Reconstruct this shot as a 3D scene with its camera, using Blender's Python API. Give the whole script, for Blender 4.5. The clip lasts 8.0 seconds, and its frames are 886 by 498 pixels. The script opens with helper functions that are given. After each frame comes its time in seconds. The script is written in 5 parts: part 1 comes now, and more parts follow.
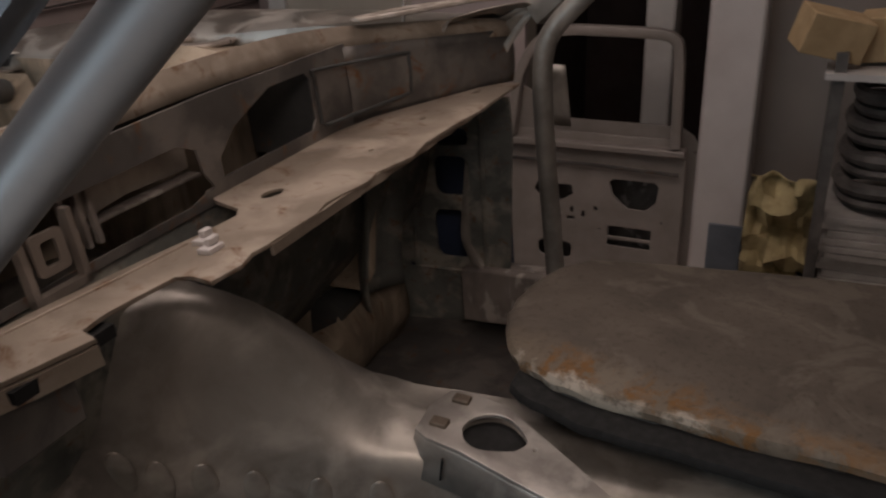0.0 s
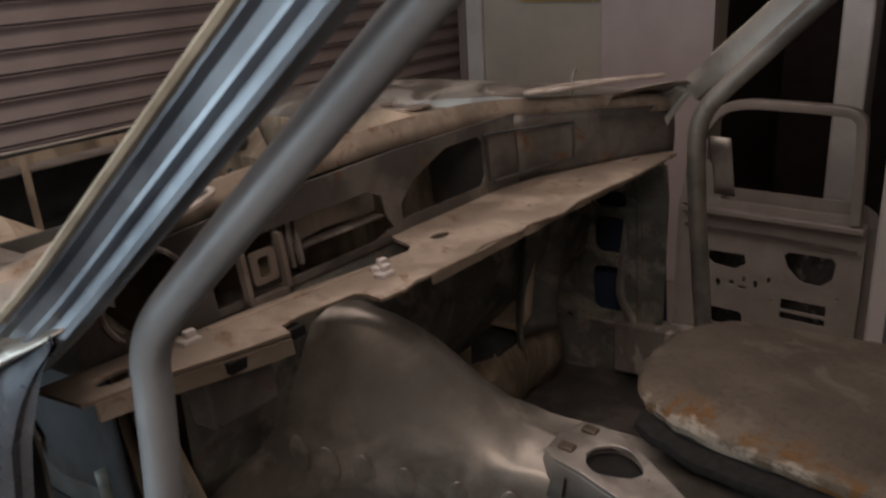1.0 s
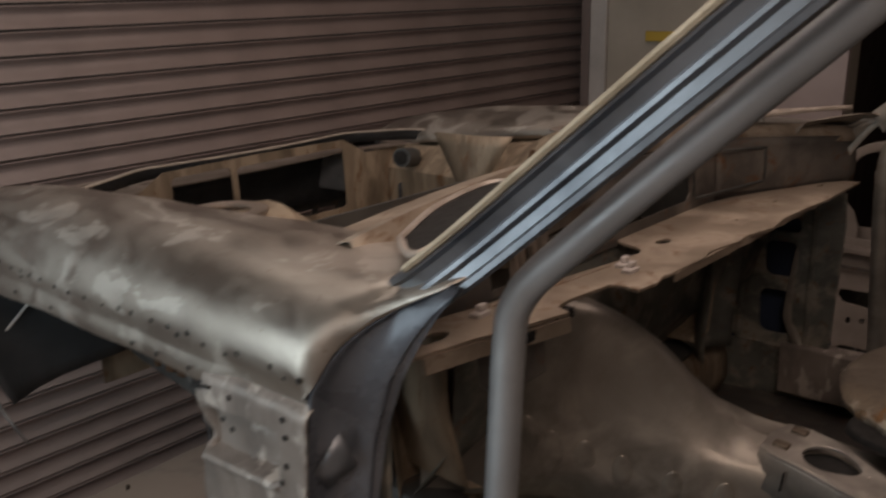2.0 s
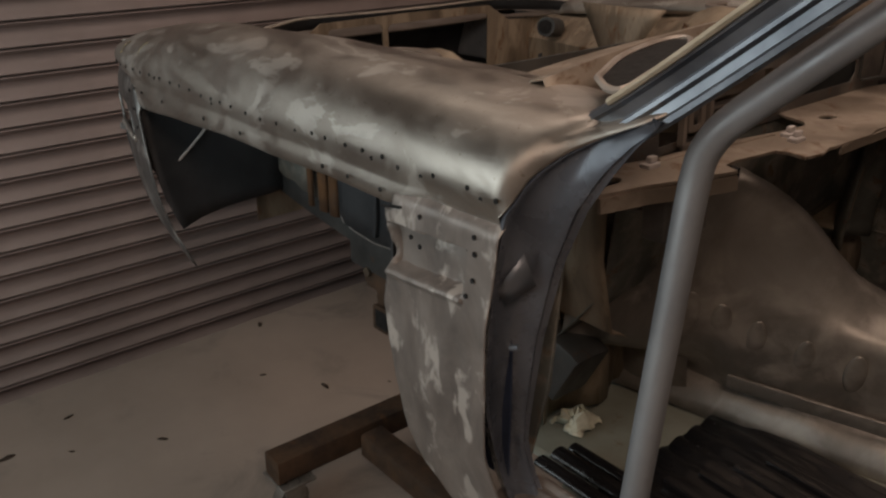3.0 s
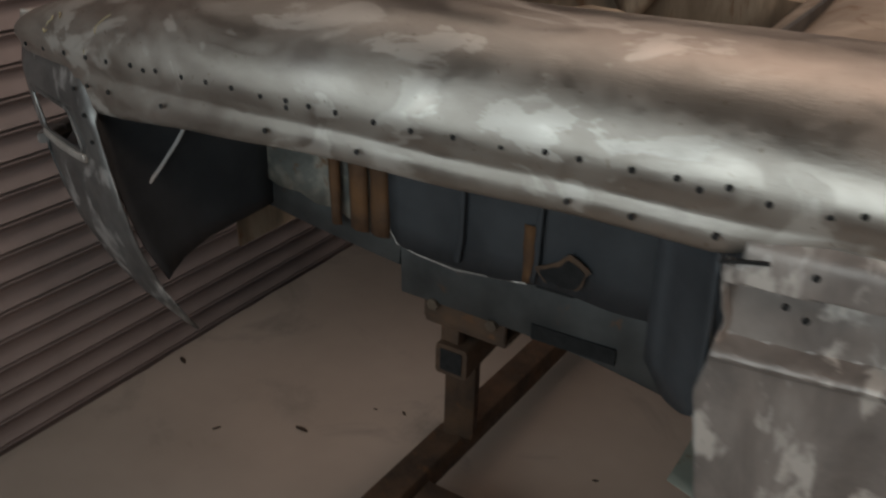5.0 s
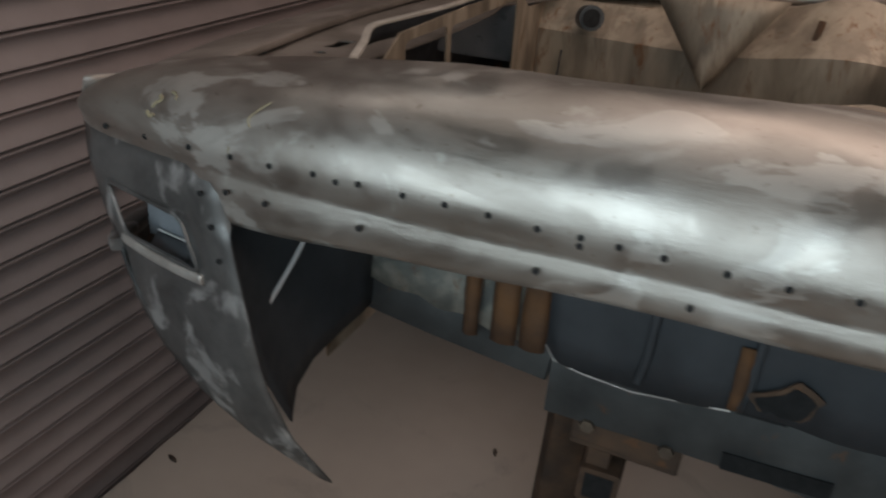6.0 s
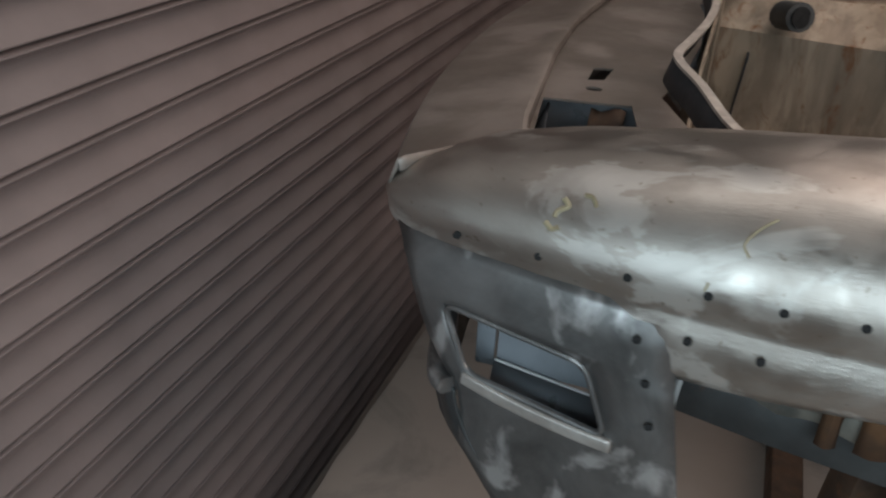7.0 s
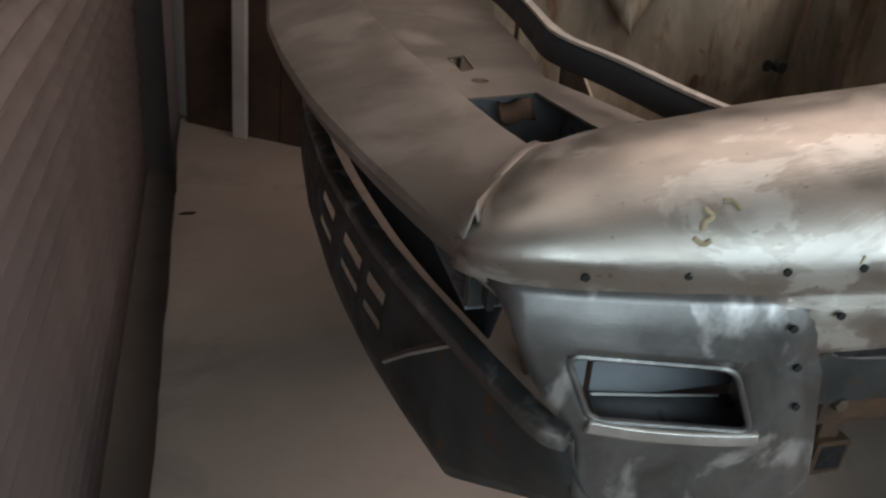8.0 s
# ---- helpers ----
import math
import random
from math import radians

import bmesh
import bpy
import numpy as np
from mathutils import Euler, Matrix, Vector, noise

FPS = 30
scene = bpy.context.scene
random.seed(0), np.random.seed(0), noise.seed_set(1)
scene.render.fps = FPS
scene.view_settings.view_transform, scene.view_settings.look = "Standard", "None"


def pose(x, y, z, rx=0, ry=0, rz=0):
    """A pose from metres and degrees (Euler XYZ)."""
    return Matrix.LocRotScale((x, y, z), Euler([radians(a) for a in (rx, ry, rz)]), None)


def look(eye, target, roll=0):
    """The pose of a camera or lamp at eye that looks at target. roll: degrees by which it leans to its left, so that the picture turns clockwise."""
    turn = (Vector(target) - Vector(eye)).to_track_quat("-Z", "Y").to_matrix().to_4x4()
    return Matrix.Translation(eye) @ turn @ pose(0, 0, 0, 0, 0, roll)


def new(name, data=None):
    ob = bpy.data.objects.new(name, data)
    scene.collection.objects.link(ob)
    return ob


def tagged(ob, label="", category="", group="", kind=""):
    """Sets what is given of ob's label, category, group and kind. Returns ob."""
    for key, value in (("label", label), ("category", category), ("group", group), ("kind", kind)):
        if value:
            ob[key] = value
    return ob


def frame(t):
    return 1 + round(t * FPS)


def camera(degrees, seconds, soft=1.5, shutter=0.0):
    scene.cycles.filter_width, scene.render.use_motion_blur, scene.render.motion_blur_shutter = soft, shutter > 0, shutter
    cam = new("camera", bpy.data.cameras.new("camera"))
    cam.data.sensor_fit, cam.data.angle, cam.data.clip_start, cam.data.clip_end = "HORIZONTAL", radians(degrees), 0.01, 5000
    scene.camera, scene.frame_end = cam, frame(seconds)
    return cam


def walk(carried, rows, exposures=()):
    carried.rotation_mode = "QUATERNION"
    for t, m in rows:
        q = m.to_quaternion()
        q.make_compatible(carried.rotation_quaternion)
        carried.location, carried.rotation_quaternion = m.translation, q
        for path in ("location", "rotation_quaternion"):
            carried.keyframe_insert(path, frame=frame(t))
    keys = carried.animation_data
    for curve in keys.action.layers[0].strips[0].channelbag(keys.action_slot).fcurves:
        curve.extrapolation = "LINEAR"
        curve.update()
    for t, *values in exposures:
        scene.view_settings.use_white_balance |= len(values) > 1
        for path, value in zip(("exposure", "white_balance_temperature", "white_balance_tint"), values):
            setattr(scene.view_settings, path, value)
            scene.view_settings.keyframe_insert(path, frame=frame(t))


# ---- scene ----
cam = camera(55.57, 8.0, soft=2.2, shutter=0.3)
PATH = [
    (0, (0.7153, -0.0935, 1.6005), (-0.0540, 1.5537, 0.7669), -2.49),
    (0.5, (0.8254, -0.1689, 1.6126), (-0.1898, 1.3665, 0.8302), -2.66),
    (1, (0.8777, -0.2355, 1.6491), (-0.2975, 1.2333, 0.9697), -3.17),
    (1.5, (0.8437, -0.3316, 1.6702), (-0.3936, 1.1429, 1.1270), -2.09),
    (2, (0.7261, -0.5586, 1.6329), (-0.5683, 0.8495, 1.0484), -1.43),
    (2.2, (0.6945, -0.6275, 1.6162), (-0.6159, 0.7369, 0.9671), -1.00),
    (3.3, (0.7075, -0.7302, 1.5736), (-0.6742, 0.4331, 0.7148), 1.08),
    (3.5, (0.6487, -0.7473, 1.5614), (-0.7234, 0.4155, 0.6864), 0.89),
    (4, (0.4185, -0.8126, 1.5440), (-0.7929, 0.4927, 0.6336), 0.89),
    (4.5, (0.2153, -0.8125, 1.5170), (-0.8114, 0.6259, 0.5805), 1.89),
    (4.7, (0.1014, -0.7926, 1.5076), (-0.8948, 0.6621, 0.5636), 2.04),
    (5.8, (-0.5640, -0.7624, 1.5155), (-1.2423, 0.8983, 0.6311), 4.58),
    (6, (-0.6663, -0.7538, 1.5146), (-1.2952, 0.9211, 0.6205), 6.10),
    (6.5, (-0.9805, -0.7118, 1.4898), (-1.6152, 0.9422, 0.5616), 6.83),
    (7, (-1.2611, -0.6195, 1.4905), (-1.7548, 1.0628, 0.5279), 5.96),
    (7.5, (-1.5468, -0.5869, 1.5018), (-1.3820, 1.1567, 0.5359), 6.06),
    (7.8, (-1.6591, -0.5333, 1.4771), (-1.2758, 1.1904, 0.5380), 6.61),
    (8, (-1.7252, -0.4964, 1.4603), (-1.2205, 1.1954, 0.5206), 5.98),
]
EXPO = [(0.0, -0.24, 6150, 9), (1.2, -0.22, 6300, 9), (2.1, -0.52, 6850, 12), (3.5, -0.80, 7100, 13), (4.7, -0.72, 6950, 12), (5.8, -0.50, 6400, 9), (6.5, -0.12, 6100, 7), (7.2, -0.03, 6050, 7), (8.0, 0.02, 6250, 8)]
walk(cam, [(t, look(eye, target, roll)) for t, eye, target, roll in PATH], EXPO)

# ---- light ----
world = bpy.data.worlds.new("garage_air")
world.use_nodes = True
world.node_tree.nodes["Background"].inputs[0].default_value = (0.9, 0.8, 0.72, 1)
world.node_tree.nodes["Background"].inputs[1].default_value = 0.02
scene.world = world


def area_light(name, x, y, z, tx, ty, tz, sx, sy, power, colour):
    data = bpy.data.lights.new(name, "AREA")
    data.shape, data.size, data.size_y, data.energy, data.color = "RECTANGLE", sx, sy, power, colour
    ob = new(name, data)
    ob.matrix_world = look((x, y, z), (tx, ty, tz))
    return ob


area_light("ceiling_lamp_light", -0.05, 1.20, 2.72, -0.05, 1.05, 0.0, 2.2, 1.6, 24, (1.0, 0.79, 0.69))
# added fill for cabin and footwell; no such lamp is known
area_light("cabin_fill_light", 1.25, -0.95, 2.72, 0.2, 0.2, 0.7, 0.9, 0.7, 34, (1.0, 0.79, 0.67))
# unseen stand-in for a bluish torch that moves with the camera
area_light("torch_stand_in_light", -0.85, -1.47, 1.34, -0.85, 0.0, 1.20, 2.2, 1.16, 37, (0.76, 0.92, 1.0))
# added fill above the shutter, to bring out its slats
area_light("shutter_fill_light", -1.62, 0.30, 2.72, -1.66, 0.30, 0.0, 0.70, 2.6, 9, (1.0, 0.91, 0.85))

# ---- materials ----


class Nodes:
    """A small wrapper round one material's node tree."""

    def __init__(self, name):
        self.mat = bpy.data.materials.new(name)
        self.mat.use_nodes = True
        self.t = self.mat.node_tree
        self.bsdf = self.t.nodes["Principled BSDF"]
        tex = self.t.nodes.new("ShaderNodeTexCoord")
        self.co = tex.outputs["Object"]

    def link(self, a, b):
        self.t.links.new(a, b)

    def mapped(self, scale=(1, 1, 1), rot=(0, 0, 0)):
        m = self.t.nodes.new("ShaderNodeMapping")
        m.inputs["Scale"].default_value = scale
        m.inputs["Rotation"].default_value = rot
        self.link(self.co, m.inputs["Vector"])
        return m.outputs["Vector"]

    def noise(self, scale, detail=6, rough=0.55, vec=None, distort=0.0):
        n = self.t.nodes.new("ShaderNodeTexNoise")
        n.inputs["Scale"].default_value, n.inputs["Detail"].default_value = scale, detail
        n.inputs["Roughness"].default_value, n.inputs["Distortion"].default_value = rough, distort
        self.link(vec or self.co, n.inputs["Vector"])
        return n.outputs["Fac"]

    def ramp(self, fac, stops):
        r = self.t.nodes.new("ShaderNodeValToRGB")
        e = r.color_ramp.elements
        while len(e) < len(stops):
            e.new(0.5)
        for el, (p, c) in zip(e, stops):
            el.position = p
            el.color = (*c, 1) if isinstance(c, tuple) else (c, c, c, 1)
        self.link(fac, r.inputs["Fac"])
        return r.outputs["Color"]

    def mix(self, fac, a, b):
        m = self.t.nodes.new("ShaderNodeMix")
        m.data_type = "RGBA"
        for s, v in ((m.inputs["Factor"], fac), (m.inputs["A"], a), (m.inputs["B"], b)):
            if isinstance(v, tuple):
                s.default_value = (*v, 1)
            elif isinstance(v, (int, float)):
                s.default_value = v
            else:
                self.link(v, s)
        return m.outputs["Result"]

    def done(self, colour, rough=0.5, metal=0.0, bump=None, strength=0.2, dist=0.002):
        for key, v in (("Base Color", colour), ("Roughness", rough), ("Metallic", metal)):
            s = self.bsdf.inputs[key]
            if isinstance(v, tuple):
                s.default_value = (*v, 1)
            elif isinstance(v, (int, float)):
                s.default_value = v
            else:
                self.link(v, s)
        if bump is not None:
            b = self.t.nodes.new("ShaderNodeBump")
            b.inputs["Strength"].default_value, b.inputs["Distance"].default_value = strength, dist
            self.link(bump, b.inputs["Height"])
            self.link(b.outputs["Normal"], self.bsdf.inputs["Normal"])
        return self.mat


def bare_steel(name, light, dark, patch, rust=0.0, rough=(0.3, 0.5), metal=0.75, stretch=(1, 1, 1), patch_at=(0.48, 0.62), dents=0.4):
    """Sanded body steel: clouded grey, filler patches, fine sanding marks, flash rust."""
    n = Nodes(name)
    v = n.mapped(stretch)
    base = n.ramp(n.noise(5, 8, 0.62, v, 0.4), [(0.3, dark), (0.68, light)])
    fac = n.ramp(n.noise(8.5, 5, 0.55, v, 0.3), [(patch_at[0], 0.0), (patch_at[1], 1.0)])
    col = n.mix(fac, base, patch)
    if rust:
        r = n.ramp(n.noise(17, 7, 0.7, v, 0.6), [(0.60 - rust, 0.0), (0.70, 1.0)])
        col = n.mix(r, col, (0.16, 0.075, 0.03))
    fine = n.noise(60, 4, 0.6, n.mapped((1, 5, 5)))
    ro = n.ramp(n.noise(9, 6, 0.6, v), [(0.3, rough[0]), (0.7, rough[1])])
    me = n.ramp(fac, [(0.0, metal), (1.0, metal * 0.85)])
    wave = n.noise(11, 3, 0.5, v, 0.3)
    add = n.t.nodes.new("ShaderNodeMath")
    add.operation = "MULTIPLY_ADD"
    add.inputs[1].default_value = 6.0 * dents
    n.link(wave, add.inputs[0])
    n.link(fine, add.inputs[2])
    return n.done(col, ro, me, add.outputs[0], 0.16, 0.001)


def painted(name, colour, dark, scale=6, rough=0.5, metal=0.0, rust=0.0, bump=0.15):
    n = Nodes(name)
    col = n.ramp(n.noise(scale, 7, 0.6), [(0.3, dark), (0.7, colour)])
    if rust:
        r = n.ramp(n.noise(scale * 2.3, 8, 0.7, None, 0.5), [(0.62 - rust, 0.0), (0.70, 1.0)])
        col = n.mix(r, col, (0.13, 0.06, 0.025))
    ro = n.ramp(n.noise(scale * 3, 5), [(0.3, max(rough - 0.12, 0.05)), (0.7, min(rough + 0.12, 1))])
    return n.done(col, ro, metal, n.noise(scale * 9, 5), bump, 0.002)



def fender_steel():
    """Sanded fender: brown-grey clouds, sharp-edged polished and filler patches, fine sanding lines, dull and bright by turns."""
    n = Nodes("sanded_fender_steel")
    v = n.mapped((0.9, 1.5, 1.5))
    base = n.ramp(n.noise(4, 8, 0.65, v, 0.5), [(0.30, (0.30, 0.265, 0.23)), (0.52, (0.37, 0.335, 0.297)), (0.72, (0.46, 0.425, 0.385))])
    fil = n.ramp(n.noise(6.5, 6, 0.6, v, 0.7), [(0.55, 0.0), (0.582, 1.0)])
    col = n.mix(fil, base, (0.47, 0.44, 0.40))
    dull = n.ramp(n.noise(9, 5, 0.55, v, 0.6), [(0.58, 0.0), (0.68, 1.0)])
    col = n.mix(n.mix(dull, (0, 0, 0), (0.35, 0.35, 0.35)), col, (0.20, 0.172, 0.146))
    speck = n.ramp(n.noise(120, 3, 0.6), [(0.66, 0.0), (0.72, 1.0)])
    col = n.mix(n.mix(speck, (0, 0, 0), (0.5, 0.5, 0.5)), col, (0.13, 0.095, 0.06))
    ro = n.ramp(n.noise(6, 7, 0.65, v, 0.7), [(0.36, 0.28), (0.46, 0.34), (0.50, 0.43), (0.66, 0.54)])
    me = n.mix(fil, (0.90, 0.90, 0.90), (0.72, 0.72, 0.72))
    fine = n.noise(70, 4, 0.6, n.mapped((1, 6, 6)))
    wave = n.noise(8, 4, 0.5, v, 0.4)
    add = n.t.nodes.new("ShaderNodeMath")
    add.operation, add.inputs[1].default_value = "MULTIPLY_ADD", 7.0
    n.link(wave, add.inputs[0])
    n.link(fine, add.inputs[2])
    return n.done(col, ro, me, add.outputs[0], 0.22, 0.001)


M_FENDER = fender_steel()
M_COWL = bare_steel("pale_cowl_steel", (0.52, 0.455, 0.40), (0.36, 0.31, 0.265), (0.56, 0.51, 0.46), 0.0, (0.34, 0.5), 0.4, (2, 2, 2))
M_LOWER = bare_steel("blotchy_panel_steel", (0.31, 0.272, 0.245), (0.145, 0.127, 0.116), (0.48, 0.44, 0.40), 0.0, (0.32, 0.6), 0.35, (2.6, 2.6, 1.3), (0.55, 0.62), 0.9)
M_NOSE = bare_steel("sanded_nose_steel", (0.26, 0.222, 0.19), (0.165, 0.14, 0.12), (0.29, 0.25, 0.22), 0.0, (0.36, 0.55), 0.4)
M_PATCH = bare_steel("pale_filler", (0.52, 0.47, 0.41), (0.36, 0.32, 0.28), (0.56, 0.51, 0.45), 0.0, (0.4, 0.6), 0.3, (4, 4, 4))
M_GREY = bare_steel("dark_filler_steel", (0.21, 0.203, 0.195), (0.085, 0.082, 0.079), (0.40, 0.385, 0.37), 0.0, (0.28, 0.5), 0.7, (2.2, 2.2, 1.6), (0.56, 0.66), 0.8)
M_FLOORPAN = bare_steel("brown_floor_steel", (0.35, 0.324, 0.292), (0.16, 0.145, 0.128), (0.39, 0.36, 0.32), 0.0, (0.30, 0.52), 0.62)
M_SHELF = bare_steel("tan_dash_steel", (0.42, 0.35, 0.28), (0.22, 0.178, 0.14), (0.44, 0.37, 0.30), 0.04, (0.42, 0.62), 0.45)
M_BAY = bare_steel("ochre_bay_steel", (0.33, 0.268, 0.198), (0.14, 0.110, 0.080), (0.36, 0.295, 0.22), 0.035, (0.42, 0.65), 0.35, (2.0, 2.0, 0.55))
M_DASH = bare_steel("dark_dash_steel", (0.13, 0.12, 0.112), (0.06, 0.056, 0.053), (0.17, 0.155, 0.14), 0.03, (0.38, 0.6), 0.4)
M_PRIMER = painted("blue_grey_primer", (0.042, 0.046, 0.051), (0.018, 0.020, 0.023), 7, 0.6)
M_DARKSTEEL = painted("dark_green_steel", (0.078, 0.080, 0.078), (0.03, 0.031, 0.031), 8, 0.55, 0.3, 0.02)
M_PILLAR = bare_steel("blue_pillar_steel", (0.25, 0.265, 0.29), (0.10, 0.11, 0.128), (0.20, 0.216, 0.24), 0.0, (0.25, 0.45), 0.7)
M_POST = painted("blue_black_primer", (0.15, 0.166, 0.195), (0.07, 0.08, 0.098), 9, 0.3, 0.3)
M_BLUE = painted("deep_blue_skin", (0.035, 0.05, 0.09), (0.02, 0.028, 0.05), 7, 0.45)
M_GREENSTEEL = bare_steel("green_grey_steel", (0.20, 0.205, 0.185), (0.07, 0.073, 0.068), (0.29, 0.275, 0.235), 0.03, (0.35, 0.6), 0.35, (1.6, 1.6, 1.6))
M_GREENPAN = painted("pale_green_primer", (0.30, 0.315, 0.265), (0.20, 0.205, 0.17), 6, 0.5, 0.0, 0.02)
M_SHINE = bare_steel("polished_bare_steel", (0.46, 0.425, 0.39), (0.27, 0.248, 0.225), (0.50, 0.47, 0.43), 0.0, (0.28, 0.46), 0.65, (2, 2, 2))
M_WELD = painted("cream_seam", (0.58, 0.53, 0.42), (0.36, 0.32, 0.24), 25, 0.6, 0.1)
M_TUBE = painted("grey_tube_paint", (0.36, 0.378, 0.395), (0.24, 0.253, 0.267), 5, 0.46, 0.45)
M_RUST = painted("rusty_steel", (0.11, 0.062, 0.035), (0.034, 0.023, 0.017), 11, 0.75, 0.15, 0.05, 0.35)
M_RUSTBRIGHT = painted("orange_rust", (0.15, 0.068, 0.024), (0.03, 0.016, 0.010), 9, 0.8, 0.0, 0.05, 0.3)
M_BLACK = painted("black_gloss", (0.02, 0.02, 0.022), (0.01, 0.01, 0.011), 10, 0.16)
# black for the shade inside holes, gaps and voids that have no depth
M_VOID_SHADE = painted("painted_void_shade", (0.008, 0.008, 0.008), (0.004, 0.004, 0.004), 20, 0.9)
M_BOLT = painted("dull_bolt", (0.20, 0.16, 0.12), (0.09, 0.07, 0.055), 40, 0.5, 0.6)
M_CLOTH = painted("pale_cloth", (0.70, 0.70, 0.58), (0.44, 0.44, 0.34), 30, 0.9)
M_SHUTTER = painted("taupe_shutter", (0.275, 0.217, 0.202), (0.20, 0.157, 0.146), 3, 0.42, 0.0, 0.0, 0.06)
M_SHUTTER_RIB = painted("taupe_shutter_rib", (0.22, 0.174, 0.162), (0.15, 0.118, 0.11), 3, 0.5)
M_GUIDE = painted("pale_guide_paint", (0.55, 0.53, 0.51), (0.42, 0.40, 0.38), 6, 0.5)
M_DOORGREY = painted("grey_door_primer", (0.34, 0.30, 0.275), (0.23, 0.205, 0.185), 6, 0.5, 0.15)
M_COLUMN = painted("white_column_paint", (0.66, 0.62, 0.60), (0.54, 0.50, 0.48), 4, 0.6)
M_PINK = painted("pale_pink_panel", (0.50, 0.43, 0.42), (0.40, 0.33, 0.32), 3, 0.6)
M_BEIGE = painted("beige_wall", (0.44, 0.40, 0.34), (0.34, 0.31, 0.26), 3, 0.7)
# near-black brown that stands for the unlit space beyond the doorway
M_DOORWAY_SHADE = painted("painted_doorway_shade", (0.025, 0.012, 0.009), (0.012, 0.006, 0.005), 3, 0.8)
M_YELLOW = painted("yellow_strip", (0.60, 0.42, 0.06), (0.48, 0.33, 0.05), 6, 0.5)
M_WOOD = painted("raw_wood_end", (0.50, 0.36, 0.20), (0.36, 0.25, 0.13), 14, 0.7)
M_DRUM = painted("dark_grey_coil", (0.16, 0.145, 0.135), (0.06, 0.055, 0.05), 14, 0.6, 0.2)
M_DARKWOOD = painted("dark_stained_wood", (0.10, 0.062, 0.042), (0.035, 0.022, 0.016), 5, 0.6)
M_MARK = painted("faded_marker", (0.34, 0.29, 0.18), (0.20, 0.16, 0.09), 40, 0.7)
M_BLUEGREY = painted("blue_grey_paint", (0.16, 0.18, 0.21), (0.10, 0.115, 0.135), 8, 0.5)
# paler, bluer primer that puts light into the closed lamp recesses
M_RECESS_LIT = painted("lit_recess_primer", (0.24, 0.25, 0.265), (0.15, 0.158, 0.17), 9, 0.35, 0.2)
M_PAPER = painted("grey_paper", (0.44, 0.42, 0.39), (0.30, 0.28, 0.26), 12, 0.8)
M_YCLOTH = painted("yellow_cloth", (0.46, 0.38, 0.20), (0.20, 0.15, 0.07), 16, 0.85)
M_CASTER = painted("worn_caster", (0.36, 0.34, 0.31), (0.20, 0.18, 0.16), 20, 0.35, 0.6)
M_LEAF = painted("dry_leaf", (0.07, 0.045, 0.03), (0.03, 0.02, 0.014), 30, 0.8)
M_WALL = painted("rough_wall", (0.36, 0.32, 0.29), (0.28, 0.25, 0.23), 2, 0.85)


def floor_material():
    n = Nodes("dusty_concrete")
    big = n.ramp(n.noise(0.9, 5, 0.6), [(0.35, (0.30, 0.245, 0.205)), (0.66, (0.40, 0.33, 0.28))])
    stain = n.ramp(n.noise(2.3, 7, 0.65, None, 0.7), [(0.55, 0.0), (0.72, 1.0)])
    col = n.mix(stain, big, (0.23, 0.20, 0.175))
    return n.done(col, n.ramp(n.noise(6, 5), [(0.3, 0.55), (0.7, 0.8)]), 0.0, n.noise(70, 5), 0.1, 0.002)


def lid_material():
    """Bare lid: grey-brown steel, pale sanded rim, orange rust along one side."""
    n = Nodes("rusty_lid_steel")
    base = n.ramp(n.noise(5, 7, 0.6), [(0.3, (0.066, 0.055, 0.045)), (0.7, (0.125, 0.104, 0.084))])
    sep = n.t.nodes.new("ShaderNodeSeparateXYZ")
    n.link(n.co, sep.inputs[0])
    lean = n.t.nodes.new("ShaderNodeMath")
    lean.operation, lean.inputs[1].default_value = "MULTIPLY_ADD", 0.21
    n.link(sep.outputs["X"], lean.inputs[0])
    n.link(sep.outputs["Y"], lean.inputs[2])
    wob = n.t.nodes.new("ShaderNodeMath")
    wob.operation, wob.inputs[1].default_value = "MULTIPLY_ADD", 0.16
    n.link(n.noise(14, 7, 0.7, None, 0.5), wob.inputs[0])
    n.link(lean.outputs[0], wob.inputs[2])
    rim = n.ramp(wob.outputs[0], [(0.085, 1.0), (0.105, 0.0)])
    zone = n.ramp(wob.outputs[0], [(0.13, 1.0), (0.19, 0.0)])
    r = n.ramp(n.noise(10, 8, 0.72, None, 0.9), [(0.50, 0.0), (0.57, 1.0)])
    col = n.mix(zone, base, (0.13, 0.105, 0.078))
    col = n.mix(n.mix(zone, (0, 0, 0), r), col, (0.15, 0.078, 0.028))
    col = n.mix(rim, col, (0.33, 0.295, 0.245))
    grain = n.ramp(n.noise(90, 4, 0.65, None, 0.3), [(0.52, 0.0), (0.68, 0.55)])
    col = n.mix(grain, col, (0.055, 0.045, 0.036))
    blot = n.ramp(n.noise(7, 6, 0.6, None, 0.8), [(0.53, 0.0), (0.60, 0.35)])
    col = n.mix(blot, col, (0.20, 0.172, 0.14))
    n.bsdf.inputs["Specular IOR Level"].default_value = 0.25
    return n.done(col, 0.72, 0.0, n.noise(22, 8, 0.7), 0.4, 0.004)


M_FLOOR = floor_material()
M_LID = lid_material()

# ---- mesh helpers ----


SPREAD = [None]  # how the shell's drawing grid is laid out in the body while a group of panels is built


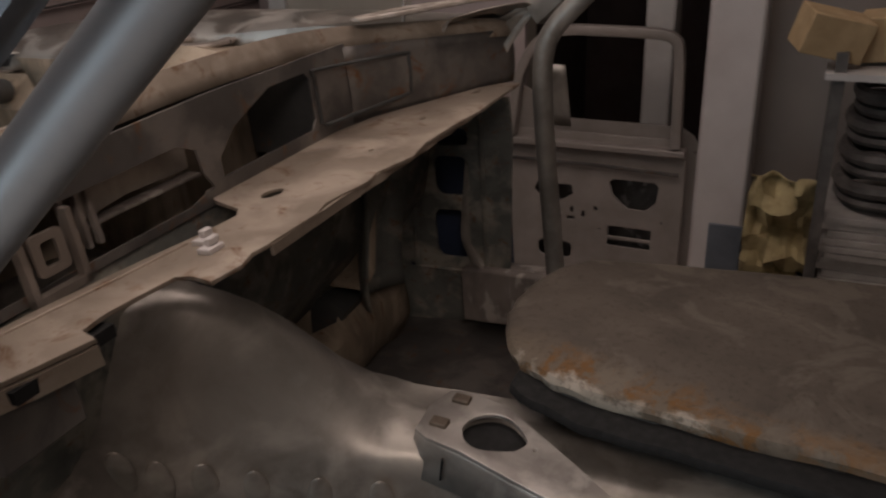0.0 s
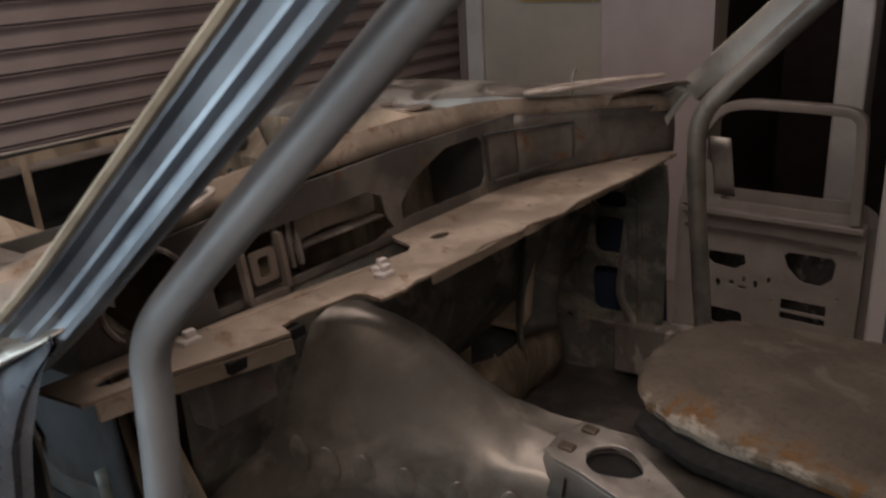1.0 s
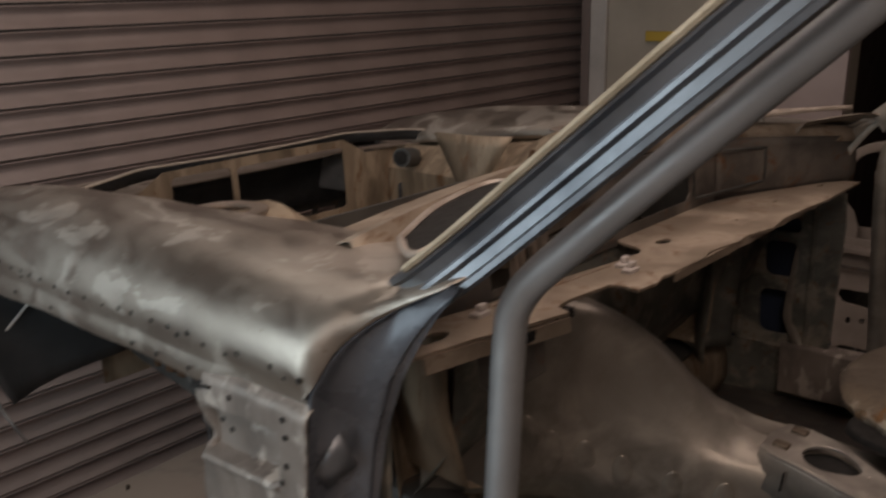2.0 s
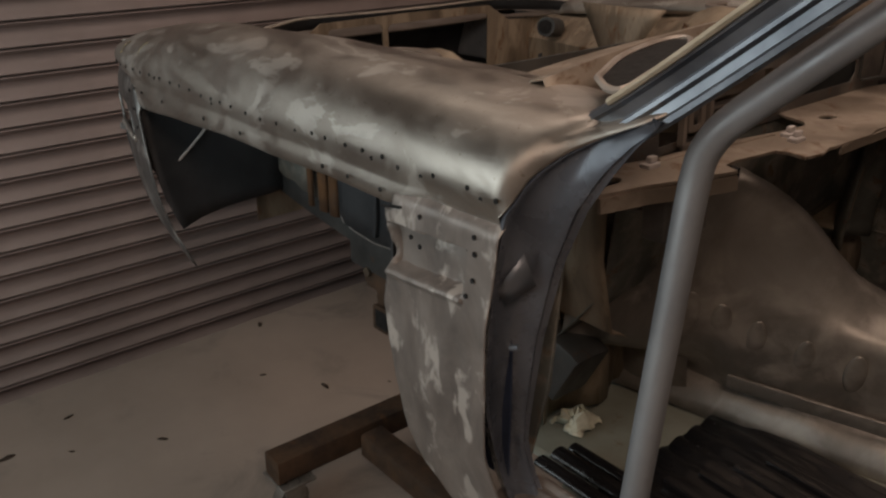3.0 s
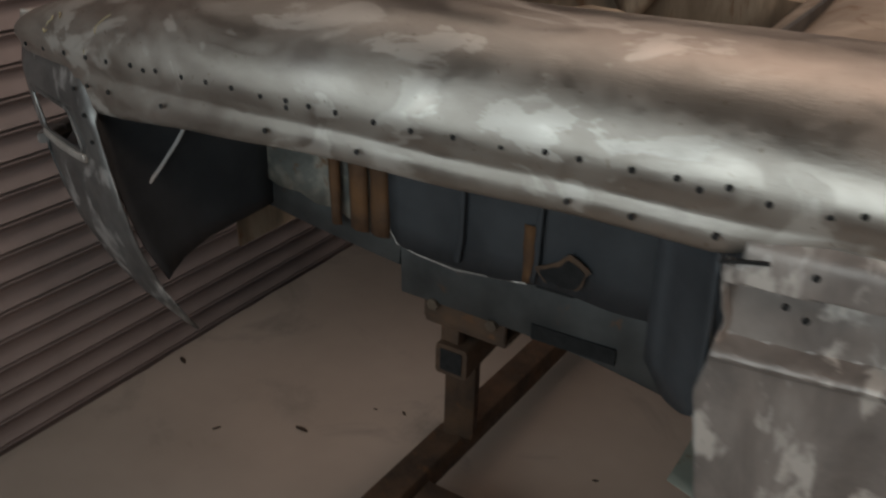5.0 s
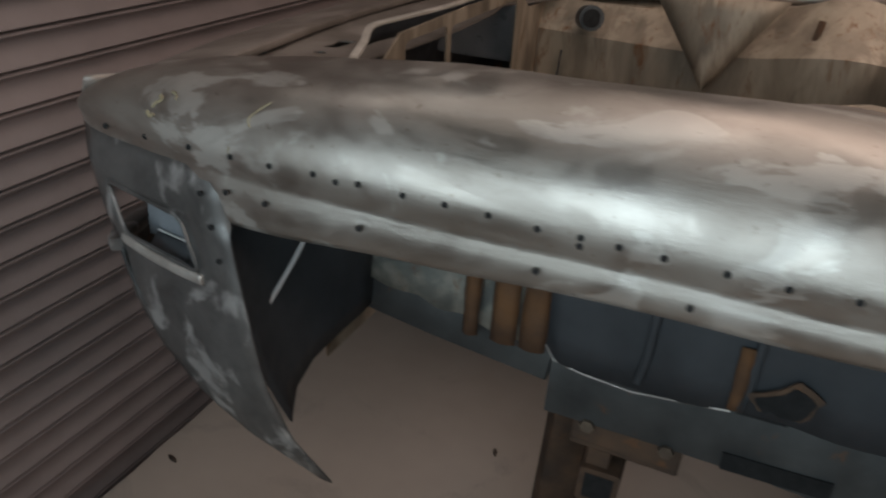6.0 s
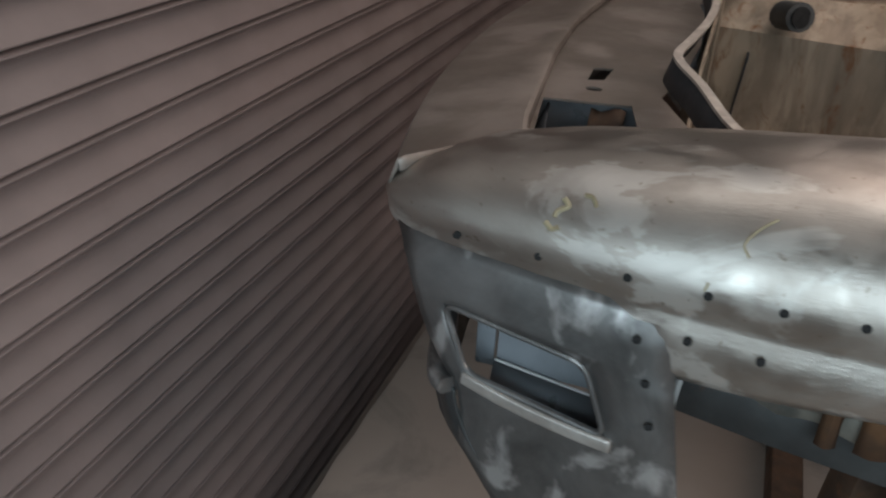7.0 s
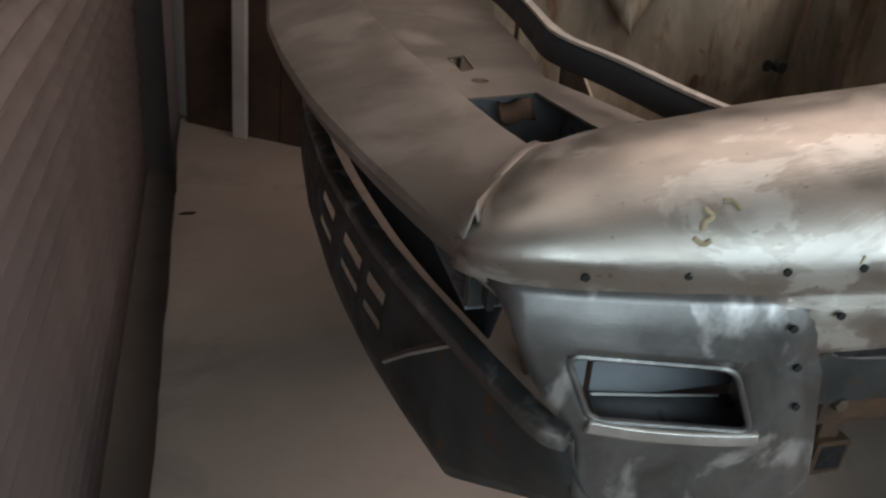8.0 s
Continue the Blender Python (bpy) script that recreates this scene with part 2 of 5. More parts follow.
def part(name, bm, mat, parent=None, label="", smooth=35, solid=0.0, bevel=0.0):
    """Links a bmesh as one mesh object, under a thing or a part when given."""
    if SPREAD[0]:
        for v in bm.verts:
            v.co = SPREAD[0](v.co)
    me = bpy.data.meshes.new(name)
    bmesh.ops.recalc_face_normals(bm, faces=bm.faces)
    bm.to_mesh(me)
    bm.free()
    for p in me.polygons:
        p.use_smooth = True
    me.set_sharp_from_angle(angle=radians(smooth))
    me.materials.append(mat)
    ob = new(name, me)
    if parent is not None:
        ob.parent = parent
    if label:
        ob["label"] = label
    if solid:
        s = ob.modifiers.new("thickness", "SOLIDIFY")
        s.thickness, s.offset = solid, 0.0
    if bevel:
        b = ob.modifiers.new("round", "BEVEL")
        b.width, b.segments, b.limit_method = bevel, 2, "ANGLE"
    return ob


def grid(rows, bm=None, closed=False):
    bm = bm or bmesh.new()
    vs = [[bm.verts.new(p) for p in r] for r in rows]
    for a, b in zip(vs, vs[1:]):
        k = len(a)
        for i in range(k if closed else k - 1):
            j = (i + 1) % k
            bm.faces.new((a[i], a[j], b[j], b[i]))
    return bm


def box(x0, x1, y0, y1, z0, z1, bm=None, m=None):
    bm = bm or bmesh.new()
    r = bmesh.ops.create_cube(bm, size=1.0)
    t = Matrix.Translation(((x0 + x1) / 2, (y0 + y1) / 2, (z0 + z1) / 2)) @ Matrix.Diagonal((x1 - x0, y1 - y0, z1 - z0, 1))
    bmesh.ops.transform(bm, matrix=(m @ t) if m else t, verts=r["verts"])
    return bm


def smooth_path(pts, steps=6):
    """Catmull-Rom through the points."""
    p = [Vector(q) for q in pts]
    p = [2 * p[0] - p[1]] + p + [2 * p[-1] - p[-2]]
    out = []
    for a, b, c, d in zip(p, p[1:], p[2:], p[3:]):
        for k in range(steps):
            t = k / steps
            out.append(0.5 * (2 * b + (c - a) * t + (2 * a - 5 * b + 4 * c - d) * t * t + (3 * b - a - 3 * c + d) * t ** 3))
    return out + [p[-2]]


def sweep(pts, shape, bm=None, cap=True, up=(0, 0, 1)):
    """A closed 2D shape carried along a path."""
    bm = bm or bmesh.new()
    pts = [Vector(p) for p in pts]
    rows = []
    side = None
    for i, p in enumerate(pts):
        d = (pts[min(i + 1, len(pts) - 1)] - pts[max(i - 1, 0)]).normalized()
        if side is None:
            side = d.cross(Vector(up)).normalized()
        side = (side - d * side.dot(d)).normalized()
        nrm = side.cross(d)
        rows.append([p + side * a + nrm * b for a, b in shape])
    n0 = len(bm.verts)
    grid(rows, bm, True)
    if cap:
        bm.verts.ensure_lookup_table()
        k = len(shape)
        bm.faces.new([bm.verts[n0 + i] for i in range(k)])
        bm.faces.new([bm.verts[n0 + (len(pts) - 1) * k + i] for i in range(k)])
    return bm


def ring(r, n=16, sq=1.0):
    return [(r * math.cos(2 * math.pi * i / n), r * sq * math.sin(2 * math.pi * i / n)) for i in range(n)]


def rrect(x0, x1, y0, y1, r, n=4):
    """A rounded rectangle's outline."""
    out = []
    for cx, cy, a0 in ((x1 - r, y1 - r, 0), (x0 + r, y1 - r, 90), (x0 + r, y0 + r, 180), (x1 - r, y0 + r, 270)):
        for k in range(n + 1):
            a = radians(a0 + 90 * k / n)
            out.append((cx + r * math.cos(a), cy + r * math.sin(a)))
    return out


def oval(cx, cy, rx, ry, n=20):
    return [(cx + rx * math.cos(2 * math.pi * i / n), cy + ry * math.sin(2 * math.pi * i / n)) for i in range(n)]


def plate(outline, holes=(), thick=0.002, m=None, rim=0.0):
    """A flat sheet with real holes, as a bmesh; outline in its own x and y."""
    cu = bpy.data.curves.new("plate", "CURVE")
    cu.dimensions, cu.fill_mode, cu.extrude, cu.bevel_depth = "2D", "BOTH", thick / 2, rim
    for loop in (outline, *holes):
        s = cu.splines.new("POLY")
        s.points.add(len(loop) - 1)
        for p, (x, y) in zip(s.points, loop):
            p.co = (x, y, 0, 1)
        s.use_cyclic_u = True
    ob = bpy.data.objects.new("plate", cu)
    me = bpy.data.meshes.new_from_object(ob)
    bm = bmesh.new()
    bm.from_mesh(me)
    bmesh.ops.remove_doubles(bm, verts=bm.verts, dist=1e-5)
    if m is not None:
        bmesh.ops.transform(bm, matrix=m, verts=bm.verts)
    bpy.data.objects.remove(ob)
    bpy.data.curves.remove(cu)
    bpy.data.meshes.remove(me)
    return bm


def frame_m(o, ex, ey):
    """A matrix whose x and y run along ex and ey from o."""
    ex, ey = Vector(ex).normalized(), Vector(ey)
    ey = (ey - ex * ey.dot(ex)).normalized()
    ez = ex.cross(ey)
    return Matrix(((ex.x, ey.x, ez.x, o[0]), (ex.y, ey.y, ez.y, o[1]), (ex.z, ey.z, ez.z, o[2]), (0, 0, 0, 1)))


def joined(*bms):
    out = bmesh.new()
    for b in bms:
        me = bpy.data.meshes.new("tmp")
        b.to_mesh(me)
        out.from_mesh(me)
        bpy.data.meshes.remove(me)
        b.free()
    return out


def lerp(table, x):
    """Straight interpolation in rows of (x, value)."""
    if x <= table[0][0]:
        return table[0][1]
    for (a, u), (b, v) in zip(table, table[1:]):
        if x <= b:
            return u + (v - u) * (x - a) / (b - a)
    return table[-1][1]


def empty(name, m=None):
    ob = new(name)
    if m is not None:
        ob.matrix_world = m
    return ob

# ---- the room ----
SX = -2.108


def pieces(name, bms, mat, parent, label="", **k):
    """Several alike sheets of one part, each a mesh of its own; the first carries the rest."""
    first = part(name, bms[0], mat, parent, label, **k)
    for q in bms[1:]:
        part(name, q, mat, parent, label, **k)
    return first


def setting(name, bm, mat, label, **k):
    return tagged(part(name, bm, mat, None, label, **k), kind="structure")


def build_room():
    # slab with a worn edge, and the lower ground in front of the shutter
    ys = np.linspace(-1.6, 4.2, 120)
    worn = [0.010 * noise.noise((y * 1.7, 3, 0)) + 0.004 * noise.noise((y * 9, 7, 0)) for y in ys]
    rows = [[(-1.900 + e, y, -0.45) for y, e in zip(ys, worn)], [(-1.908 + e, y, -0.014) for y, e in zip(ys, worn)], [(-1.904 + e, y, -0.003) for y, e in zip(ys, worn)], [(-1.893 + e, y, 0.0) for y, e in zip(ys, worn)]]
    rows += [[(x, y, 0.0) for y in ys] for x in (-1.84, -1.2, 0.0, 1.5, 3.0, 4.6)]
    setting("floor", grid(rows), M_FLOOR, "dusty grey-brown concrete garage floor with dark stains and a worn edge")
    setting("ground", box(-2.4, -1.90, -1.6, 4.2, -0.50, -0.405), M_FLOOR, "lower concrete strip under the roller shutter")
    setting("ceiling", box(-2.4, 4.6, -1.6, 4.3, 2.88, 2.98), M_WALL, "plain dim garage ceiling")
    setting("wall_south", box(-2.4, 4.6, -1.6, -1.5, 0, 2.88), M_WALL, "plain rendered wall behind the camera")
    setting("wall_east", box(4.6, 4.7, -1.6, 4.3, 0, 2.88), M_WALL, "plain rendered wall at the back of the garage")
    setting("wall_west", box(-2.4, SX - 0.03, -1.5, 4.3, 2.50, 2.88), M_WALL, "wall over the roller shutter")
    # far wall with an opening; the shade inside is painted dark brown
    setting("wall_north", joined(box(-1.95, -0.53, 3.56, 3.70, 0, 2.88), box(0.35, 4.6, 3.56, 3.70, 0, 2.88), box(-0.53, 0.35, 3.56, 3.70, 2.1, 2.88)), M_BEIGE, "beige plastered wall with a dark doorway")
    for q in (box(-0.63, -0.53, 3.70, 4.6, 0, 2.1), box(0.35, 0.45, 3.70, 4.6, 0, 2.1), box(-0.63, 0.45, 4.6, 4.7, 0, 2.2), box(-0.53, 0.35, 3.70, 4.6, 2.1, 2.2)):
        setting("recess_wall", q, M_DOORWAY_SHADE, "recess wall beyond the doorway, painted dark brown for the unlit space")


def build_shutter():
    """Curved slats that hook into one another, one object each."""
    root = tagged(empty("roller_shutter", pose(SX, 0, 0)), "taupe steel roller shutter, closed, with curved interlocking slats", "shutter", kind="structure")
    pitch = 0.0804
    # hollow towards the room: lip, hollow face, rolled hem, slit to the next slat
    prof = [(-0.024, 0.0012), (0.004, 0.0), (0.0120, 0.0010), (0.0126, 0.0035), (0.0060, 0.011), (-0.0020, 0.020), (-0.0090, 0.030), (-0.0135, 0.040), (-0.0145, 0.048), (-0.0110, 0.0550), (-0.0030, 0.0605),
            (0.0060, 0.0650), (0.0112, 0.0680), (0.0134, 0.0702), (0.0130, 0.0722), (0.0090, 0.0736), (-0.008, 0.0740), (-0.024, 0.0742)]
    y0, y1 = -1.49, 3.82
    bm = grid([[(x, y, z) for x, z in prof] for y in (y0, y1)])
    slat = part("slat", bm, M_SHUTTER, root, "", 50)
    slat.location = (0, 0, 0.024 - 5 * pitch)
    for k in range(-4, 32):
        s = slat.copy()
        scene.collection.objects.link(s)
        s.location = (0, 0, 0.024 + k * pitch)
    rail = [(-0.02, 0.0), (0.010, 0.0), (0.010, 0.010), (0.004, 0.018), (-0.012, 0.0225), (-0.02, 0.0225)]
    part("bottom_rail", sweep([(0, y0, -0.405), (0, y1, -0.405)], [(x, z) for x, z in rail]), M_SHUTTER_RIB, root, "dark steel bottom rail on the ground")
    tagged(part("shutter_guide", joined(box(SX - 0.03, -1.96, 3.83, 3.92, -0.405, 2.55), box(-1.96, -1.908, 3.55, 3.92, -0.405, 2.55)), M_SHUTTER_RIB, None, "", bevel=0.004), "taupe guide channel at the end of the roller shutter", "shutter guide", kind="structure")
    tagged(part("guide_cover", box(-1.89, -1.79, 3.53, 3.558, 0, 2.55), M_GUIDE, None, "", bevel=0.004),
           "pale steel cover strip beside the roller shutter", "cover strip", kind="structure")


def build_far_wall_things():
    tagged(part("pipe", sweep([(-1.645, 3.50, 0), (-1.645, 3.50, 2.85)], ring(0.045, 12)), M_RUSTBRIGHT, None),
           "rusty orange downpipe on the far wall", "pipe")
    b = empty("sheet_panel", pose(-1.08, 3.52, 0))
    tagged(b, "pale pinkish sheet panel leaning on the far wall", "panel")
    part("sheet", box(0.0, 0.53, 0.0, 0.025, 0.0, 2.1), M_PINK, b, bevel=0.004)
    part("stiffener", box(0.53, 0.56, -0.012, 0.028, 0.0, 2.1), M_PINK, b)
    tagged(part("yellow_sign", box(-1.55, -1.10, 3.53, 3.56, 1.36, 1.41), M_YELLOW, None, "", bevel=0.003),
           "yellow strip fixed to the beige far wall", "sign")
    # boards leaning in the corner
    lean = [(-1.875, 3.46), (-1.66, 3.315), (-1.46, 3.19), (-1.28, 3.08)]
    for (x0, y0), (x1, y1) in zip(lean, lean[1:]):
        m = frame_m((x0, y0, 0.0), (x1 - x0, y1 - y0, 0), (0.02, 0.03, 1))
        w = math.hypot(x1 - x0, y1 - y0) - 0.006
        tagged(part("stained_board", box(0.0, w, 0.0, 0.80, -0.03, 0.0, None, m), M_DARKWOOD, None, "", bevel=0.004), "dark brown stained board standing in the corner", "board", "boards in the corner")
    tagged(part("pale_upright", box(-0.035, 0.035, 0.0, 0.86, 0.004, 0.03, None, frame_m((-1.625, 3.265, 0.0), (0.85, -0.53, 0), (0.02, 0.03, 1))), M_GUIDE, None, "", bevel=0.006),
           "pale painted batten against the brown boards", "batten")
    tagged(part("jamb", box(0.05, 0.165, 3.3, 3.44, 0, 2.88), M_GUIDE, None, "", bevel=0.01),
           "pale grey post at the dark doorway", "post", kind="structure")
    tagged(part("column", box(0.352, 0.528, 2.80, 2.98, 0, 2.88), M_COLUMN, None, "", bevel=0.012),
           "off-white painted square column", "column", kind="structure")
    tagged(part("column_guard", box(0.415, 0.53, 2.786, 2.80, 0.16, 0.40), M_BLUEGREY, None, "", bevel=0.003), "blue-grey scuffed plate low on the column", "guard plate", kind="structure")
    tagged(part("side_partition", box(0.50, 3.0, 3.05, 3.13, 0, 2.88), M_WALL, None), "dim grey wall behind the shelving", "wall", kind="structure")


def loose_car_door():
    """A bare car door with a window frame, standing on the floor and leaning back a little."""
    d = tagged(empty("spare_door_shell", pose(-0.384, 2.90, 0.0)), "stripped grey car door shell with empty window frame, standing upright", "car door")
    up = frame_m((0, 0, 0), (1, 0, 0), (0, 0.03, 1))
    SPREAD[0] = lambda p: Vector((p.x * 0.9, p.y, p.z * 0.9 - 0.124))
    # inner panel with its stamped openings
    out = rrect(0.0, 0.76, 0.16, 0.86, 0.06)
    holes = [[(0.45, 0.655), (0.47, 0.675), (0.645, 0.675), (0.665, 0.655), (0.655, 0.58), (0.61, 0.54), (0.53, 0.545), (0.47, 0.60)], [(0.13, 0.625), (0.29, 0.63), (0.30, 0.585), (0.25, 0.55), (0.15, 0.56), (0.12, 0.59)],
             rrect(0.455, 0.645, 0.365, 0.40, 0.008), rrect(0.455, 0.645, 0.41, 0.462, 0.01), rrect(0.14, 0.30, 0.28, 0.36, 0.03), oval(0.24, 0.49, 0.014, 0.014), oval(0.345, 0.50, 0.012, 0.018),
             oval(0.40, 0.53, 0.010, 0.014), oval(0.295, 0.515, 0.010, 0.016), oval(0.68, 0.50, 0.009, 0.009), rrect(0.27, 0.31, 0.465, 0.485, 0.004), oval(0.18, 0.48, 0.012, 0.02), oval(0.42, 0.44, 0.007, 0.007)]
    part("inner_panel", plate(out, holes, 0.004, up, 0.003), M_DOORGREY, d, "pressed steel inner panel with cut-outs")
    part("outer_skin", plate(rrect(-0.012, 0.772, 0.14, 0.875, 0.06), (), 0.003, frame_m((0, 0.085, 0), (1, 0, 0), (0, 0.03, 1))), M_GREY, d)
    part("edge", sweep([(x, 0.045 + 0.03 * z, z) for x, z in rrect(0.0, 0.76, 0.16, 0.86, 0.06)] + [(0.76, 0.045 + 0.03 * 0.8, 0.80)],
                       [(-0.045, -0.003), (0.045, -0.003), (0.045, 0.003), (-0.045, 0.003)], up=(0, 1, 0)), M_DOORGREY, d)
    part("belt_rail", box(0.0, 0.76, -0.02, 0.05, 0.80, 0.83), M_DOORGREY, d, bevel=0.006)
    fr = [(0.02, 0.0, 0.84), (0.06, 0.005, 1.10), (0.14, 0.008, 1.24), (0.24, 0.01, 1.285), (0.40, 0.012, 1.29), (0.62, 0.012, 1.285), (0.685, 0.012, 1.265),
          (0.705, 0.011, 1.21), (0.715, 0.005, 1.0), (0.72, 0.0, 0.84)]
    part("window_frame", sweep(smooth_path(fr, 4), rrect(-0.020, 0.020, -0.024, 0.024, 0.006, 2), up=(0, 1, 0)), M_DOORGREY, d, "pale window frame channel")
    part("corner_plate", plate([(0.02, 0.83), (0.165, 0.83), (0.165, 0.92), (0.14, 0.98), (0.09, 1.03), (0.045, 1.05)], (), 0.008, frame_m((0, 0.004, 0), (1, 0, 0), (0, 0.03, 1)), 0.003), M_DOORGREY, d, "pale triangular plate in the window corner")
    part("waist_groove", sweep([(0.02, -0.004, 0.735), (0.40, -0.004, 0.735), (0.74, -0.004, 0.725)], rrect(-0.004, 0.004, -0.008, 0.008, 0.003, 2)), M_DASH, d)
    SPREAD[0] = None
    return d


def build_stack():
    """Coils, boxes and cloth on the shelving beside the column."""
    SPREAD[0] = lambda p: Vector((p.x, p.y, max(0.0, p.z - 0.247)))
    sh = tagged(empty("shelf_rack", pose(0.74, 2.32, 0)), "dark steel shelf unit loaded with coils and boxes", "shelf")
    for x in (0.0, 0.62):
        for y in (0.0, 0.5):
            part("leg", box(x, x + 0.03, y, y + 0.03, 0, 1.36), M_DRUM, sh)
    for z in (0.30, 0.66, 1.29):
        part("shelf_board", box(-0.02, 0.67, -0.01, 0.54, z, z + 0.018), M_DRUM if z < 1 else M_GUIDE, sh)
    SPREAD[0] = lambda p: Vector((p.x + 0.12, p.y + 0.12, max(0.0, p.z - 0.247)))
    for k, (z, r) in enumerate(((0.96, 0.16), (1.05, 0.155), (1.14, 0.15), (1.22, 0.14))):
        pts = [(0.84 + r * math.cos(a), 2.42 + r * math.sin(a), z + 0.006 * math.sin(3 * a)) for a in np.linspace(0, 2 * math.pi, 33)]
        c = tagged(part("wheel_rim", joined(sweep(pts, ring(0.022, 8), cap=False), sweep([(p[0], p[1], p[2] - 0.04) for p in pts], ring(0.014, 6), cap=False),
                        sweep([(0.84, 2.42, z - 0.055), (0.84, 2.42, z + 0.01)], ring(r - 0.02, 24), cap=True)), M_DRUM, None),
                   "grey steel wheel rim lying in a stack", "wheel rim", "stacked rims")
    SPREAD[0] = lambda p: Vector((p.x + 0.12, p.y + 0.12, max(0.0, p.z - 0.247)))
    pk = tagged(empty("paper_stack"), "stack of grey sheets on the shelf", "paper stack")
    for i in range(10):
        part("sheet_bundle", box(0.66 + 0.01 * math.sin(i * 2.1), 1.06, 2.24 + 0.012 * math.sin(i), 2.6, 0.68 + 0.021 * i, 0.698 + 0.021 * i), M_PAPER, pk)
    for m, s, lab in ((pose(0.60, 2.26, 1.40, 8, 14, 22), (0.085, 0.055, 0.055), "block of raw tan wood resting askew"),
                      (pose(0.78, 2.34, 1.39, 4, -8, -12), (0.11, 0.06, 0.06), "tan wooden offcut on the top shelf")):
        tagged(part("wood_block", box(-s[0], s[0], -s[1], s[1], -s[2], s[2], None, m), M_WOOD, None, "", bevel=0.004), lab, "wood block")
    bm = bmesh.new()
    rows = []
    for i in range(13):
        rows.append([(0.44 + 0.20 * j / 10 + 0.02 * noise.noise((i * 0.5, j * 0.6, 1)), 2.28 + 0.10 * noise.noise((i * 0.4, j * 0.5, 5)),
                      0.62 + 0.36 * i / 12 + 0.03 * noise.noise((i * 0.7, j * 0.4, 9))) for j in range(11)])
    tagged(part("hanging_cloth", grid(rows, bm), M_YCLOTH, None, "", solid=0.006), "crumpled dirty yellow cloth hanging by the shelf", "cloth")
    tagged(part("storage_crate", joined(box(0.44, 0.66, 2.24, 2.52, 0.0, 0.012), *[box(0.44, 0.66, 2.24 + 0.27 * k, 2.255 + 0.265 * k, 0.0, 0.60) for k in (0, 1)],
                *[box(0.44 + 0.208 * k, 0.452 + 0.208 * k, 2.24, 2.52, 0.0, 0.60) for k in (0, 1)]), M_DRUM, None), "dark open crate below the cloth", "crate")
    SPREAD[0] = None


build_room()
build_shutter()
build_far_wall_things()
loose_car_door()
build_stack()

# ---- the car shell: u to the rear, v to the right, w up, from the rear edge of the left fender ----
YAW, RISE = -0.25, 2.3
CAR = Matrix.Translation((0.004, -0.006, 1.184)) @ pose(0, 0, 0, 0, -RISE, YAW)
VC = 0.85  # the centre line
GC = 0.675  # the centre line of the cabin's drawing grid
car = tagged(empty("car_shell", CAR), "stripped bare-metal coupe body shell on a wheeled stand", "car body")


def cabin(p):
    """From the cabin's drawing grid to the body."""
    u, v, w = p
    return Vector((1.14 * u + 0.014 * v + 0.028 * w - 0.103, 0.159 * u + 1.238 * v - 0.117 * w + 0.037, max(-0.66, -0.035 * u + 0.005 * v + 1.329 * w - 0.055)))


def footwell(p):
    """The near floor, in the same grid."""
    return Vector((p[0] - 0.04, 0.02 + 1.24 * p[1], p[2] - 0.045))


def mirror(bm, centre=VC):
    bmesh.ops.transform(bm, matrix=Matrix.Translation((0, 2 * centre, 0)) @ Matrix.Diagonal((1, -1, 1, 1)), verts=bm.verts)
    return bm


CROWN = [(-1.54, 0.018), (-1.515, 0.038), (-1.48, 0.055), (-1.45, 0.064), (-1.40, 0.078), (-1.35, 0.089), (-1.30, 0.097), (-1.25, 0.105), (-1.20, 0.112), (-1.10, 0.122), (-1.0, 0.131), (-0.8, 0.139), (-0.6, 0.143), (-0.3, 0.139), (0.02, 0.128)]
DROP = [(-1.54, 0.008), (-1.45, 0.014), (-1.40, 0.032), (-1.30, 0.056), (-1.0, 0.060), (-0.6, 0.042), (-0.3, 0.016), (0.02, 0.010)]
LIP = [(-1.56, -0.010), (-1.30, -0.010), (-1.262, -0.03), (-1.245, -0.072), (-1.12, -0.066), (-1.0, -0.058), (-0.83, -0.050), (-0.55, -0.047), (-0.255, -0.047), (-0.215, -0.036), (-0.17, -0.0165), (0.02, -0.016)]
TUCK = [(-1.54, 0.105), (-1.532, 0.092), (-1.52, 0.080), (-1.50, 0.069), (-1.475, 0.060), (-1.448, 0.052), (-1.367, 0.033), (-1.288, 0.017), (-1.223, 0.009), (-1.16, 0.003), (-1.08, 0.0), (0.02, 0.0)]
INNER = [(-1.54, 0.118), (-1.497, 0.151), (-1.438, 0.210), (-1.385, 0.245), (-1.25, 0.262), (-1.0, 0.262), (-0.4, 0.24), (0.02, 0.235)]


